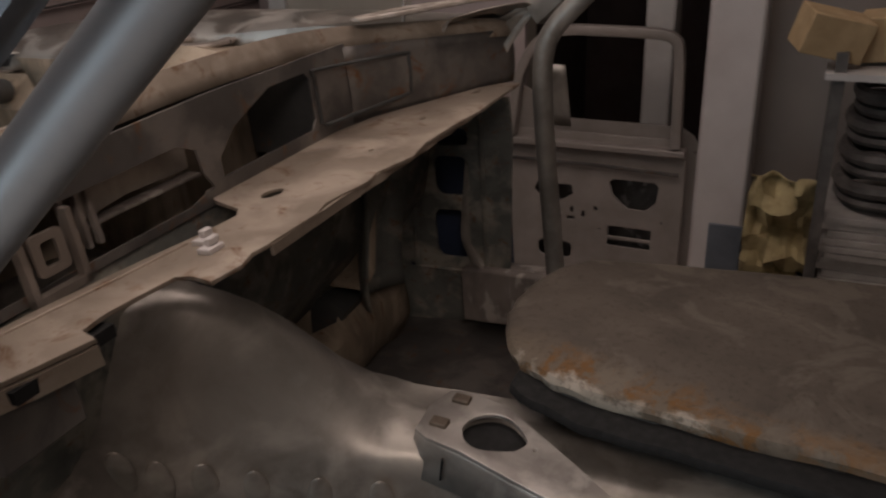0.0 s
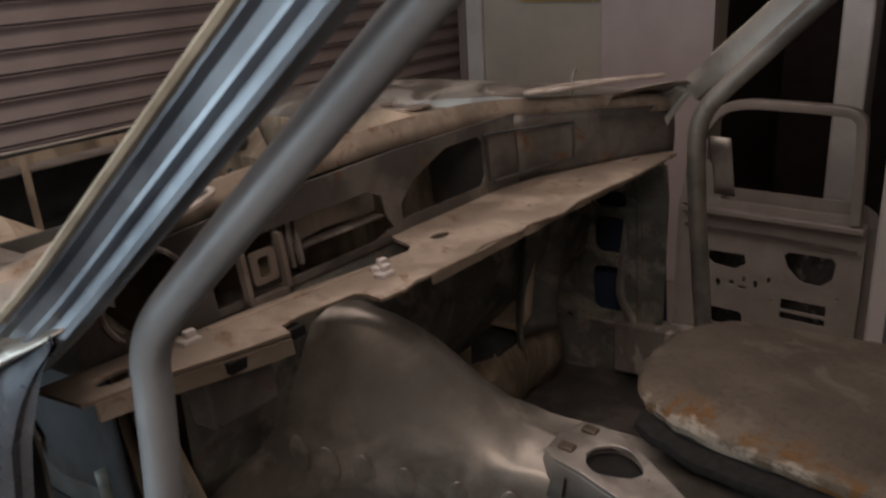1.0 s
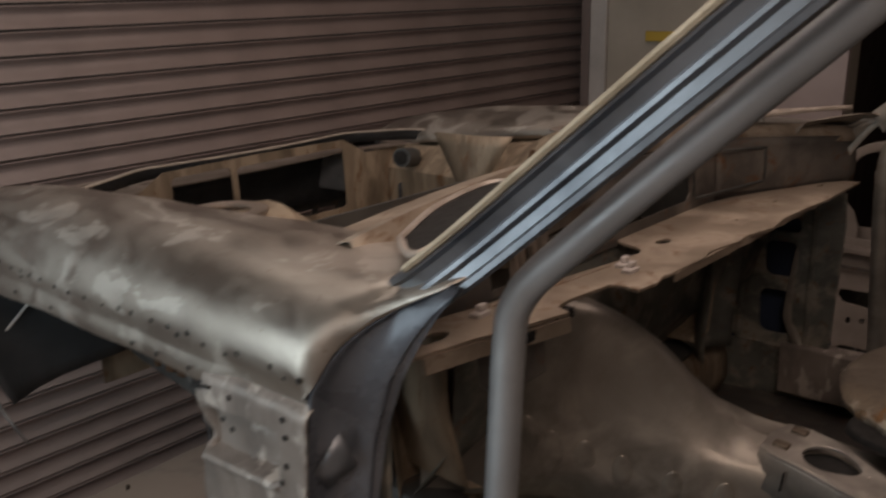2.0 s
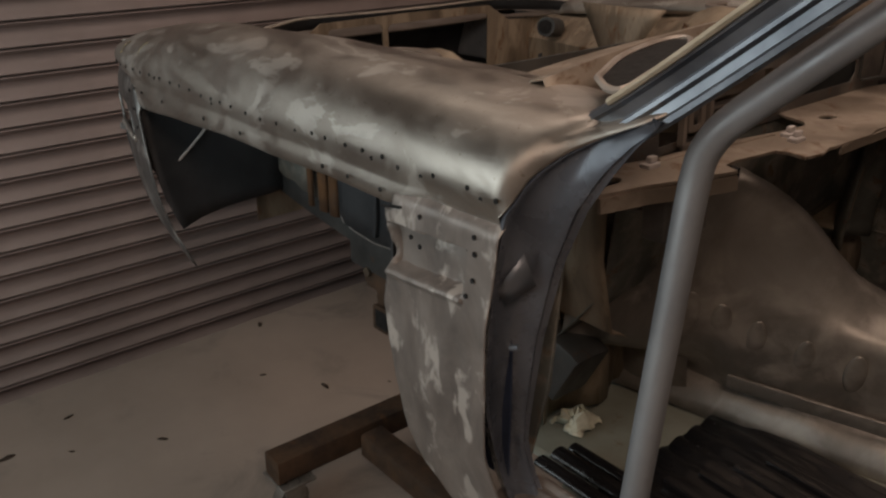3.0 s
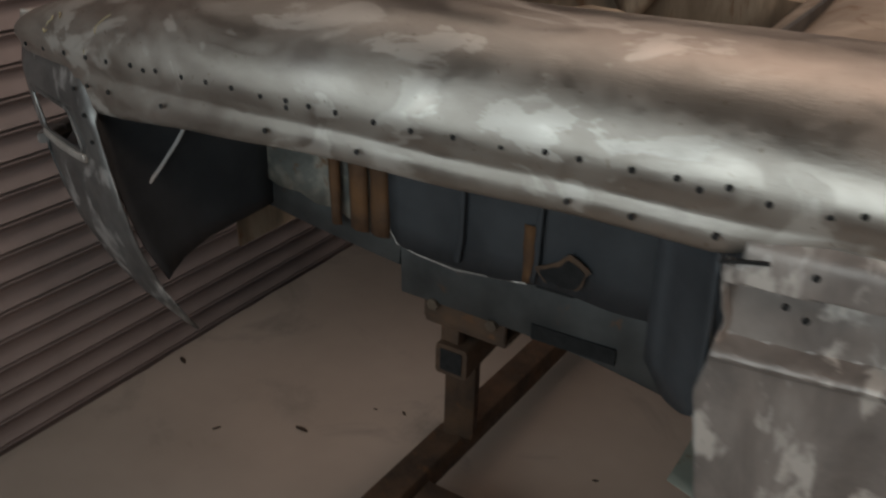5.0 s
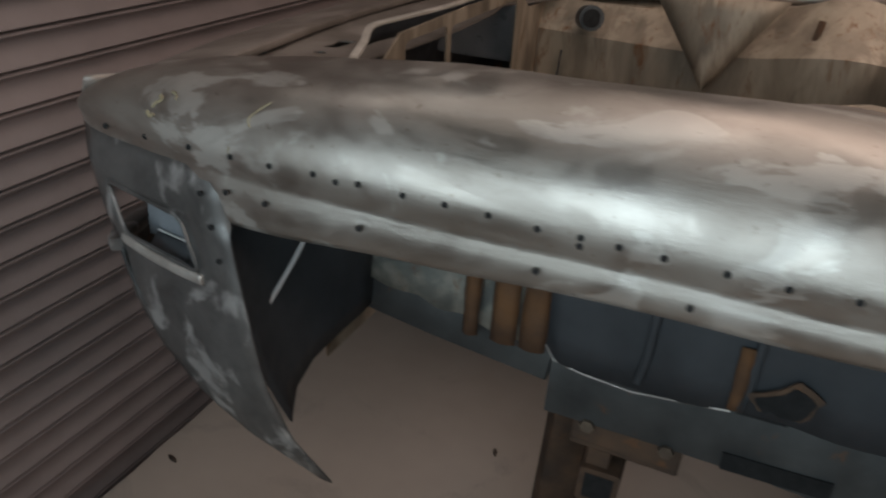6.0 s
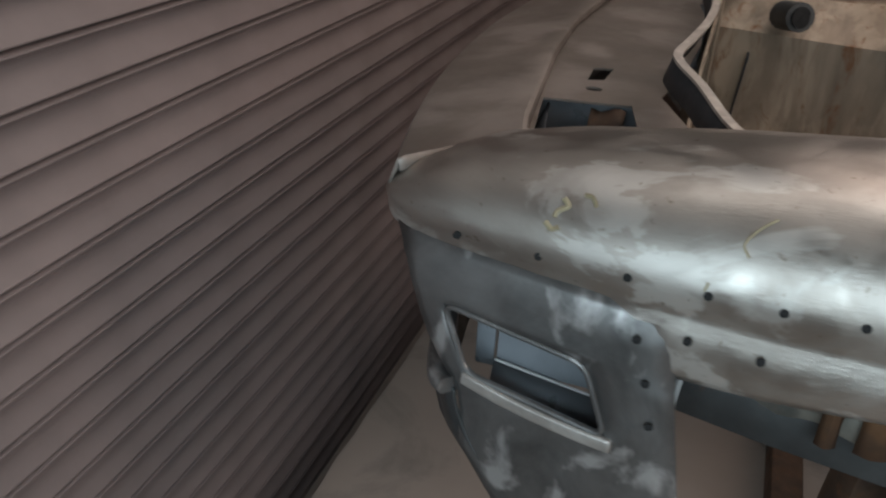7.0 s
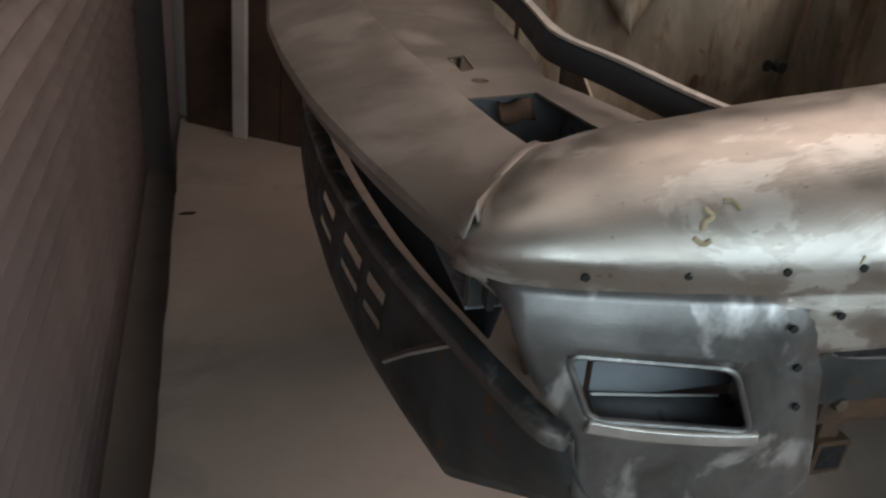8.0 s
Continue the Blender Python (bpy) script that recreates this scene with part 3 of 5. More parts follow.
def fender_section(u):
    h, b, t, vin = lerp(CROWN, u), lerp(LIP, u), lerp(TUCK, u), lerp(INNER, u)
    vin = max(vin, t + 0.012)
    pts = []
    if b < -0.02:
        pts += [(t + 0.016, b + 0.003), (t + 0.003, b), (t - 0.003, b + 0.002), (t - 0.007, b + 0.010), (t - 0.009, -0.020), (t - 0.0055, -0.011), (t - 0.006, -0.003)]
    else:
        pts += [(t + 0.016, -0.016), (t + 0.006, -0.017), (t - 0.001, -0.0155), (t - 0.003, -0.013), (t - 0.004, -0.010), (t - 0.005, -0.006), (t - 0.006, 0.0)]
    top = min(t + 0.66 * (vin - t), lerp([(-1.45, 0.16), (-1.40, 0.142), (-0.4, 0.138), (0.02, 0.157)], u))
    drop = lerp(DROP, u)
    for k in range(0, 11):
        a = radians(90 * k / 10)
        pts.append((top + (t - 0.012 - top) * math.cos(a) ** 0.85, 0.012 + (h - 0.012) * math.sin(a) ** 0.95))
    for k in range(1, 4):
        f = k / 3
        pts.append((top + (vin - top) * f, h - drop * f ** 1.6))
    d = min(1.0, (u + 1.545) / 0.1)
    pts += [(vin + 0.004, h - drop - 0.018 * d), (vin + 0.004, h - drop - 0.032 * d)]
    return [(u, v, w) for v, w in pts]


DOOR_EDGE = [(-0.003, -0.010, -0.002), (0.006, 0.002, 0.014), (0.016, 0.018, 0.042), (0.026, 0.033, 0.059), (0.048, 0.053, 0.081), (0.072, 0.071, 0.097), (0.108, 0.088, 0.117), (0.15, 0.102, 0.138), (0.145, 0.14, 0.152), (0.10, 0.20, 0.152), (0.03, 0.25, 0.140)]


def fender_mesh():
    """The fender skin from the nose to the door edge and the foot of the windscreen pillar."""
    us = list(np.linspace(-1.54, -1.30, 26)) + [-1.275, -1.262, -1.254, -1.246, -1.235] + list(np.linspace(-1.20, -0.26, 48)) + [-0.252, -0.247, -0.242, -0.237, -0.2, -0.15, -0.1, -0.06, -0.035, -0.015]
    rows = [fender_section(u) for u in us]
    sec = [Vector(p) for p in rows[-1]]
    edge = smooth_path(DOOR_EDGE, 6)
    m = len(edge) - 1
    for q in range(1, 15):
        s = q / 14
        g = s ** 1.8
        row = []
        for k, p in enumerate(sec):
            if k < 6:
                row.append((p.x + 0.007 * s, p.y, p.z))
            elif k > 20:
                row.append((p.x + 0.018 * s, p.y, p.z))
            else:
                f = (k - 6) / 14
                x = m * f
                z = int(min(x, m - 1))
                e = edge[z].lerp(edge[z + 1], x - z)
                row.append((p.x + (e.x - p.x) * s, p.y + (e.y - p.y) * g, p.z + (e.z - p.z) * g - 0.008 * math.exp(-((s - 0.6) / 0.1) ** 2) * math.exp(-((f - 0.66) / 0.14) ** 2)))
        rows.append(row)
    rows = [[(p[0], p[1] + 0.0016 * noise.noise((p[0] * 5, p[1] * 5, p[2] * 5)), p[2] + 0.0022 * noise.noise((p[0] * 6 + 3, p[1] * 6, p[2] * 3)) * (1 if p[2] > -0.03 else 1.6)) for p in r] for r in rows]
    return grid(rows)


def rear_panel_mesh():
    """The fender behind the wheel arch, down to the sill, with a pressed recess."""
    rows = []
    ws = list(np.linspace(-0.010, -0.16, 62)) + list(np.linspace(-0.17, -0.615, 44))
    for w in ws:
        left = lerp([(-0.615, -0.04), (-0.60, -0.085), (-0.56, -0.13), (-0.50, -0.195), (-0.44, -0.225), (-0.30, -0.240), (-0.20, -0.252), (-0.13, -0.236), (-0.05, -0.243)], w)
        left = (max(left, -0.226) if w > -0.046 else left) + 0.003 * noise.noise((w * 40, 2, 0))
        right = lerp([(-0.615, 0.03), (-0.5, 0.0), (-0.394, -0.028), (-0.17, -0.020), (-0.067, -0.003), (0, 0.004)], w)
        row = []
        for j in range(49):
            u = left + (right - left) * j / 48
            v = -0.014 + 0.9 * max(0.0, -w - 0.25) ** 2 * 0.55
            inside = min(1, max(0, (u + 0.240) / 0.006)) * min(1, max(0, (-0.060 + 0.13 * (w + 0.065) - u) / 0.006)) * min(1, max(0, (-0.066 + 0.04 * (u + 0.15) - w) / 0.004)) * min(1, max(0, (w + 0.141 - 0.06 * (u + 0.15)) / 0.006))
            v += 0.023 * inside - 0.006 * math.exp(-((w + 0.147 - 0.06 * (u + 0.15)) / 0.006) ** 2) * (u < -0.068)
            v += 0.003 * noise.noise((u * 9, w * 9, 4)) + 0.0015 * noise.noise((u * 26, w * 26, 7))
            v += 0.016 * math.exp(-((w + 0.010) / 0.013) ** 2)
            if w > -0.05:
                v += 0.012 * max(0.0, (-0.225 - u) / 0.02)
            row.append((u, v, w))
        rows.append(row)
    return grid(rows)


def corner_at(u, w):
    """A point of the corner skin; the lamp opening is a box in u and w that leans down and back with the pressing."""
    g = max(0.0, min(1.0, (-0.015 - w) / 0.045)) * max(0.0, min(1.0, (w + 0.23) / 0.07)) * max(0.0, min(1.0, (u + 1.50) / 0.04)) * max(0.0, min(1.0, (-1.24 - u) / 0.04))
    x, z = u - 0.41 * (w + 0.105) * g, w - 0.06 * (u + 1.37) * g
    v = lerp(TUCK, x) - 0.012 + 0.40 * max(0, -z - 0.13) ** 2 + 0.08 * max(0, -z - 0.30) + 0.001 * noise.noise((x * 20, z * 20, 3))
    v += 0.009 * math.exp(-((z + 0.010) / 0.018) ** 2) + 0.006 * max(0.0, (x + 1.252) / 0.017) * (z > -0.08)
    v -= 0.004 * math.exp(-(((u + 1.368) / 0.10) ** 6 + ((w + 0.106) / 0.05) ** 6))
    return (x, v, z)


LAMP = (-1.443, -1.298, -0.1430, -0.0735)


def corner_mesh():
    """The corner below the lamp ridge, from the wheel arch to the grille, with the lamp opening cut through."""
    ws = [-0.010, -0.022, -0.034, -0.046, -0.056, -0.064, -0.0735, -0.084, -0.095, -0.106, -0.117, -0.130, -0.143, -0.150, -0.158, -0.17, -0.19, -0.21, -0.235, -0.26, -0.28, -0.30, -0.32, -0.34, -0.36, -0.38, -0.41, -0.45]
    arch = [(-0.45, -1.115), (-0.41, -1.145), (-0.38, -1.165), (-0.30, -1.19), (-0.20, -1.208), (-0.10, -1.228), (-0.06, -1.235), (-0.01, -1.235)]
    front = [(-0.45, -1.13), (-0.43, -1.20), (-0.40, -1.26), (-0.36, -1.325), (-0.30, -1.385), (-0.22, -1.44), (-0.16, -1.462), (-0.073, -1.487), (-0.026, -1.510), (-0.01, -1.52)]
    u0, u1, w0, w1 = LAMP
    cols = [0, 0.33, 0.66, 1] + [1 + k / 12 for k in range(1, 13)] + [2.33, 2.66, 3]
    bm = bmesh.new()
    vs = []
    for w in ws:
        a, f = lerp(arch, w), lerp(front, w)
        k = max(0.0, min(1.0, (w + 0.30) / 0.14))
        i1, i2 = (u1, u0) if k == 1 else (k * u1 + (1 - k) * (a + (f - a) * 0.3), k * u0 + (1 - k) * (a + (f - a) * 0.75))
        row = []
        for c in cols:
            u = a + (i1 - a) * c if c <= 1 else i1 + (i2 - i1) * (c - 1) if c <= 2 else i2 + (f - i2) * (c - 2)
            row.append(bm.verts.new(corner_at(u, w)))
        vs.append(row)
    for a in range(len(ws) - 1):
        for i in range(len(cols) - 1):
            if w0 < 0.5 * (ws[a] + ws[a + 1]) < w1 and 1 < 0.5 * (cols[i] + cols[i + 1]) < 2:
                continue
            bm.faces.new((vs[a][i], vs[a][i + 1], vs[a + 1][i + 1], vs[a + 1][i]))
    return bm


def build_nose():
    for m in (0, 1):
        f = mirror if m else (lambda b: b)
        c = part("corner_panel", f(corner_mesh()), M_GREY, car, "dark grey filler-smeared corner panel with empty lamp opening", solid=0.003)
        u0, u1, w0, w1 = LAMP
        rim = [corner_at(a, b) for a, b in rrect(u0, u1, w0, w1, 0.012, 4)]
        part("lamp_rim", f(sweep(rim + rim[:2], ring(0.0034, 8))), M_GREY, c, "rolled edge round the lamp opening")
        part("lamp_ledge", f(sweep(smooth_path([Vector(corner_at(a, w0 - 0.0085 - b)) + Vector((0, -0.002, 0)) for a, b in ((u0 - 0.004, -0.004), (-1.40, 0.001), (-1.34, 0.001), (u1 + 0.004, -0.002))], 4), [(-0.006, -0.009), (0.004, -0.008), (0.006, 0.0), (0.005, 0.007), (-0.006, 0.007)])), M_SHINE, c, "bright worn ledge under the opening", bevel=0.002)
        part("lamp_box", f(joined(box(-1.408, -1.252, 0.078, 0.081, -0.156, -0.04), box(-1.256, -1.252, 0.02, 0.078, -0.19, -0.04))), M_RECESS_LIT, c, "lamp recess in blue-grey primer, paled to look lit")
        part("lamp_shelf", f(grid([[(-1.410, 0.076, -0.146), (-1.330, 0.076, -0.158), (-1.252, 0.076, -0.168)], [(-1.405, 0.030, -0.176), (-1.330, 0.024, -0.180), (-1.252, 0.020, -0.184)]])), M_RECESS_LIT, c, "sloping floor of the lamp recess", solid=0.002)
        part("lamp_crease", f(sweep([(-1.408, 0.073, -0.1445), (-1.335, 0.073, -0.156), (-1.270, 0.073, -0.165)], ring(0.0016, 6))), M_GUIDE, c, "pale bare crease")
        part("lamp_stay", f(joined(box(-1.432, -1.412, 0.082, 0.085, -0.16, -0.05), box(-1.428, -1.420, 0.078, 0.082, -0.115, -0.10))), M_RECESS_LIT, c, "upright stay in the lamp recess", bevel=0.001)
        part("lamp_clip", f(sweep([(-1.375, 0.0775, -0.082), (-1.375, 0.0735, -0.082)], ring(0.004, 8))), M_GUIDE, c)
        part("bulb_hole", f(sweep([(-1.310, 0.0765, -0.092), (-1.310, 0.0775, -0.092)], [(0.042 * math.cos(k * math.pi / 8), 0.013 * math.sin(k * math.pi / 8)) for k in range(16)])), M_VOID_SHADE, c)

    def front(v):
        vv = v if v <= VC else 2 * VC - v
        return lerp([(0.085, -1.535), (0.144, -1.553), (0.204, -1.570), (0.28, -1.589), (0.40, -1.613), (0.50, -1.630), (0.68, -1.648), (0.85, -1.656)], vv)

    def back(v):
        vv = v if v <= VC else 2 * VC - v
        return lerp([(0.085, -1.53), (0.10, -1.528), (0.151, -1.491), (0.216, -1.432), (0.277, -1.447), (0.423, -1.466), (0.615, -1.490), (0.85, -1.505)], vv)
    rows = []
    for v in list(np.linspace(0.092, 0.22, 10)) + list(np.linspace(0.25, 2 * VC - 0.25, 32)) + list(np.linspace(2 * VC - 0.22, 2 * VC - 0.092, 10)):
        a, b = front(v), back(v)
        edge = abs(v - VC) / (VC - 0.092)
        rows.append([(a + (b - a) * f + dx, v, z + 0.010 * edge) for f, z, dx in ((0.0, -0.050, 0.035), (0.0, -0.026, 0.014), (0.0, -0.010, 0.004), (0.0, 0.000, 0.0), (0.03, 0.007, 0), (0.12, 0.012, 0), (0.4, 0.020, 0), (0.75, 0.030, 0), (0.97, 0.036, 0), (1.0, 0.034, 0), (1.0, 0.024, 0.003))])
    part("nose_strip", grid(rows), M_NOSE, car, "plain sanded front strip with a sharp leading edge", solid=0.002)
    for m in (0, 1):
        f = mirror if m else (lambda b: b)
        sm = smooth_path([(-1.535, 0.100, 0.010), (-1.52, 0.120, 0.023), (-1.497, 0.149, 0.035), (-1.455, 0.196, 0.044), (-1.430, 0.222, 0.043)], 5)
        part("joint_seam", f(sweep(sm, ring(0.011, 10, 0.7))), M_NOSE, car, "uneven lead-filled joint")
    half = [(-1.432, 0.222), (-1.452, 0.277), (-1.472, 0.423), (-1.497, 0.615), (-1.512, VC)]
    lip = [(-1.215, 0.262), (-1.24, 0.31), (-1.275, 0.405), (-1.318, 0.51), (-1.30, 0.62), (-1.29, VC)]
    out = half + [(u, 2 * VC - v) for u, v in reversed(half[:-1])] + [(u, 2 * VC - v) for u, v in lip[:-1]] + list(reversed(lip)) + [(-1.33, 0.25), (-1.385, 0.245)]
    op = [(-1.462, 0.433), (-1.440, 0.284), (-1.314, 0.298), (-1.349, 0.452)]
    ops = [op, [(u, 2 * VC - v) for u, v in reversed(op)], [(-1.427, 0.605), (-1.399, 0.617), (-1.402, 0.552), (-1.424, 0.540)], oval(-1.408, 0.503, 0.012, 0.010, 12), oval(-1.262, 0.318, 0.013, 0.024, 12),
           [(-1.312, 0.322), (-1.288, 0.306), (-1.285, 0.309), (-1.311, 0.326)]]
    part("slam_panel", plate(out, ops, 0.003, Matrix.Translation((0, 0, 0.020))), M_NOSE, car, "brown sanded slam panel with cut-outs")
    for m in (0, 1):
        f = mirror if m else (lambda b: b)
        pieces("lamp_bucket", [f(z) for z in (box(-1.50, -1.30, 0.20, 0.47, -0.12, -0.115), box(-1.305, -1.30, 0.20, 0.47, -0.12, 0.016), box(-1.50, -1.30, 0.465, 0.47, -0.12, 0.016), box(-1.50, -1.31, 0.195, 0.20, -0.12, 0.012))], M_RECESS_LIT, car, "headlamp bucket in blue-grey primer, paled to look lit")
        part("bucket_brace", f(grid([[(-1.47, 0.30, -0.03), (-1.32, 0.39, -0.02)], [(-1.47, 0.345, -0.075), (-1.32, 0.43, -0.075)], [(-1.46, 0.36, -0.11), (-1.32, 0.445, -0.11)]])), M_RECESS_LIT, car, "folded blue-grey stay in the bucket", solid=0.003)
        part("bucket_tab", f(grid([[(-1.40 + 0.045 * k / 6, 0.430 + 0.02 * q + 0.005 * noise.noise((k * 0.8, q * 3, 1)), 0.012 - 0.020 * (1 - q) - 0.004 * math.sin(k)) for k in range(7)] for q in (0.0, 0.5, 1.0)])), M_RUST, car, "rusty torn tab in the bucket", solid=0.002)
    fl = [(-1.19, 0.235, 0.060), (-1.205, 0.255, 0.064), (-1.233, 0.30, 0.070), (-1.268, 0.40, 0.076), (-1.306, 0.50, 0.080), (-1.298, 0.60, 0.080), (-1.285, 0.72, 0.080), (-1.280, VC, 0.080)]
    fl += [(u, 2 * VC - v, w) for u, v, w in reversed(fl[:-1])]
    sp = smooth_path(fl, 4)
    part("bay_flange", grid([[(p.x - 0.002, p.y, p.z) for p in sp], [(p.x - 0.006, p.y, p.z - 0.012) for p in sp], [(p.x - 0.012, p.y, p.z - 0.034) for p in sp]]), M_PRIMER, car, "blue-grey upturned flange of the engine bay", solid=0.003)
    part("flange_edge", sweep(sp, [(-0.006, -0.002), (0.006, -0.002), (0.006, 0.002), (-0.006, 0.002)]), M_PATCH, car, "pale bare edge of the flange")
    m = frame_m((-1.275, 0, 0), (0, 1, 0), (0, 0, 1))
    part("radiator_panel", plate([(0.30, 0.012), (0.45, 0.014), (0.54, 0.066), (VC, 0.070), (2 * VC - 0.54, 0.066), (2 * VC - 0.45, 0.014), (2 * VC - 0.30, 0.012), (2 * VC - 0.30, -0.44), (0.30, -0.44)],
                                 [rrect(0.56, 0.745, -0.145, 0.048, 0.015), rrect(0.765, 1.155, -0.145, 0.044, 0.015), rrect(0.55, 1.15, -0.36, -0.19, 0.02)], 0.004, m), M_BAY, car, "radiator support panel with open bays")
    part("valance", valance_mesh(), M_DARKSTEEL, car, "dark front valance with rows of slots", solid=0.003, smooth=50)
    part("grille_bar", sweep([Vector((p.x - 0.002, p.y, -0.160)) for p in valance_plan()], rrect(-0.014, 0.014, -0.009, 0.009, 0.005, 2)), M_GREY, car, "bare rolled bar along the grille")
    part("valance_strap", sweep([(-1.500, 0.205, -0.166), (-1.536, 0.25, -0.205), (-1.556, 0.30, -0.250)], [(-0.010, -0.002), (0.010, -0.002), (0.010, 0.002), (-0.010, 0.002)]), M_LOWER, car, "pale strap on the valance")
    part("grille_back", joined(grid([[(p.x + 0.035 + 0.02 * k, p.y, w) for p in valance_plan() if 0.20 < p.y < 2 * VC - 0.20] for k, w in enumerate((-0.17, -0.10, -0.04, 0.005))])), M_PRIMER, car, solid=0.003)
    part("lamp_bracket", joined(box(-1.492, -1.484, 0.15, 0.175, -0.095, -0.03), box(-1.507, -1.472, 0.168, 0.175, -0.10, -0.05)), M_DARKSTEEL, car, bevel=0.002)


VAL_TOP = [(-1.44, 0.035), (-1.458, 0.055), (-1.480, 0.13), (-1.510, 0.248), (-1.538, 0.37), (-1.557, 0.488), (-1.575, 0.66), (-1.582, VC)]


def valance_plan():
    pl = smooth_path([(a, b, 0) for a, b in VAL_TOP], 10)
    return pl + [Vector((p.x, 2 * VC - p.y, 0)) for p in reversed(pl[:-1])]


def valance_mesh():
    pl = valance_plan()
    rows = [(-0.165, 0.010), (-0.178, 0.0), (-0.185, -0.010), (-0.205, -0.022), (-0.225, -0.030), (-0.245, -0.036), (-0.262, -0.039), (-0.282, -0.040), (-0.31, -0.034), (-0.345, -0.015), (-0.37, 0.012)]
    bm = bmesh.new()
    vs = []
    for w, o in rows:
        vs.append([])
        for p in pl:
            e = min(1.0, max(0.0, (VC - abs(p.y - VC)) / 0.22))
            vs[-1].append(bm.verts.new((p.x + 0.45 * o * (0.25 + 0.75 * e) + 0.05 * (1 - e) * (-0.165 - w) / 0.2, p.y, -0.165 + (w + 0.165) * (0.35 + 0.65 * e))))
    for a in range(len(rows) - 1):
        for i in range(len(pl) - 1):
            v = 0.5 * (pl[i].y + pl[i + 1].y)
            v = v if v < VC else 2 * VC - v
            slot = (0.365 < v < 0.44 or 0.46 < v < 0.55 or 0.60 < v < 0.69)
            if a in (3, 5) and slot:
                continue
            bm.faces.new((vs[a][i], vs[a][i + 1], vs[a + 1][i + 1], vs[a + 1][i]))
    return bm


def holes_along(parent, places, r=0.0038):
    """Small drilled holes along the fender, each a black disc painted for its shade."""
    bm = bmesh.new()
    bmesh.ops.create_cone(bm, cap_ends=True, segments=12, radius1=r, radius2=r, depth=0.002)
    first = part("drilled_hole", bm, M_VOID_SHADE, parent)
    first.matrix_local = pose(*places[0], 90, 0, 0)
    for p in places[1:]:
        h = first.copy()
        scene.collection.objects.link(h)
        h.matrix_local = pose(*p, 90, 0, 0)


def build_fenders():
    f = part("front_fender", fender_mesh(), M_FENDER, car, "sanded bare-steel front fender with a row of drilled holes", solid=0.002, smooth=50)
    part("fender_rear", rear_panel_mesh(), M_LOWER, f, "blotchy bare-steel rear part of the fender, ragged at the arch", solid=0.002)
    g = part("front_fender", mirror(fender_mesh()), M_FENDER, car, "sanded bare-steel fender on the far side", solid=0.002, smooth=50)
    part("fender_rear", mirror(rear_panel_mesh()), M_LOWER, g, solid=0.002)
    row = [(-1.448, -0.016), (-1.367, -0.010), (-1.288, -0.004), (-1.223, -0.001), (-1.166, 0.001), (-1.108, 0.004), (-1.079, 0.001), (-1.052, 0.004), (-0.999, 0.003), (-0.951, 0.003), (-0.903, 0.002),
           (-0.851, -0.001), (-0.807, -0.009), (-0.807, 0.0), (-0.769, -0.001), (-0.726, -0.002), (-0.668, -0.004), (-0.614, -0.005), (-0.556, -0.002), (-0.528, -0.008), (-0.494, -0.003), (-0.441, 0.003),
           (-0.402, 0.003), (-0.345, 0.003), (-0.299, 0.004), (-0.276, -0.003), (-0.249, 0.005), (-0.211, -0.003), (-0.158, -0.004), (-0.131, 0.004), (-0.061, 0.004), (-0.035, -0.006), (-0.007, -0.001)]
    pl = [(u, lerp(TUCK, u) - 0.0122, 0.021 + d) for u, d in row]
    for u in (-1.231, -1.173, -1.049, -0.847, -0.694, -0.412, -0.34, -0.254):
        pl.append((u, -0.0146 + lerp(TUCK, u), -0.025))
    for u, w in ((-1.271, -0.036), (-1.257, -0.077), (-1.247, -0.12), (-0.179, -0.079), (-0.159, -0.088), (-0.158, -0.042), (-0.043, -0.039), (-0.042, -0.063), (-0.046, -0.103), (-0.06, -0.131)):
        pl.append((u, -0.0165 + lerp(TUCK, u), w))
    holes_along(f, pl)


def fender_v(u, w):
    """How far out the fender skin stands at a length and a height."""
    s = [p for p in fender_section(u) if p[2] >= 0.0][1:]
    for p, q in zip(s, s[1:]):
        if p[2] <= w <= q[2]:
            return p[1] + (q[1] - p[1]) * (w - p[2]) / max(1e-6, q[2] - p[2])
    return 0.0


def build_marks():
    """Rusty marker scribbles and a short tear on the near fender."""
    for pts, r in (([(-1.354, 0.060), (-1.349, 0.056), (-1.357, 0.051), (-1.359, 0.046)], 0.0021), ([(-1.366, 0.041), (-1.359, 0.037), (-1.353, 0.040)], 0.0019), ([(-1.337, 0.0655), (-1.330, 0.0655), (-1.325, 0.061)], 0.0017),
                   ([(-1.184, 0.082), (-1.196, 0.074), (-1.205, 0.063), (-1.200, 0.055)], 0.0008), ([(-1.225, 0.030), (-1.228, 0.018)], 0.0010)):
        path = smooth_path([(u, fender_v(u, w) - 0.0016, w + 0.0014) for u, w in pts], 4)
        part("scribble", sweep(path, ring(1.25 * r, 8, 0.4), up=(0, -1, 0.5)), M_MARK, car, "faded yellow-brown marker scribble")
    part("tear_gap", sweep([(-0.246, -0.0185, -0.0475), (-0.225, -0.0185, -0.0425), (-0.200, -0.0175, -0.0385)], [(-0.0014, -0.002), (0.0014, -0.002), (0.0014, 0.002), (-0.0014, 0.002)]), M_VOID_SHADE, car)


build_fenders()
build_marks()
build_nose()


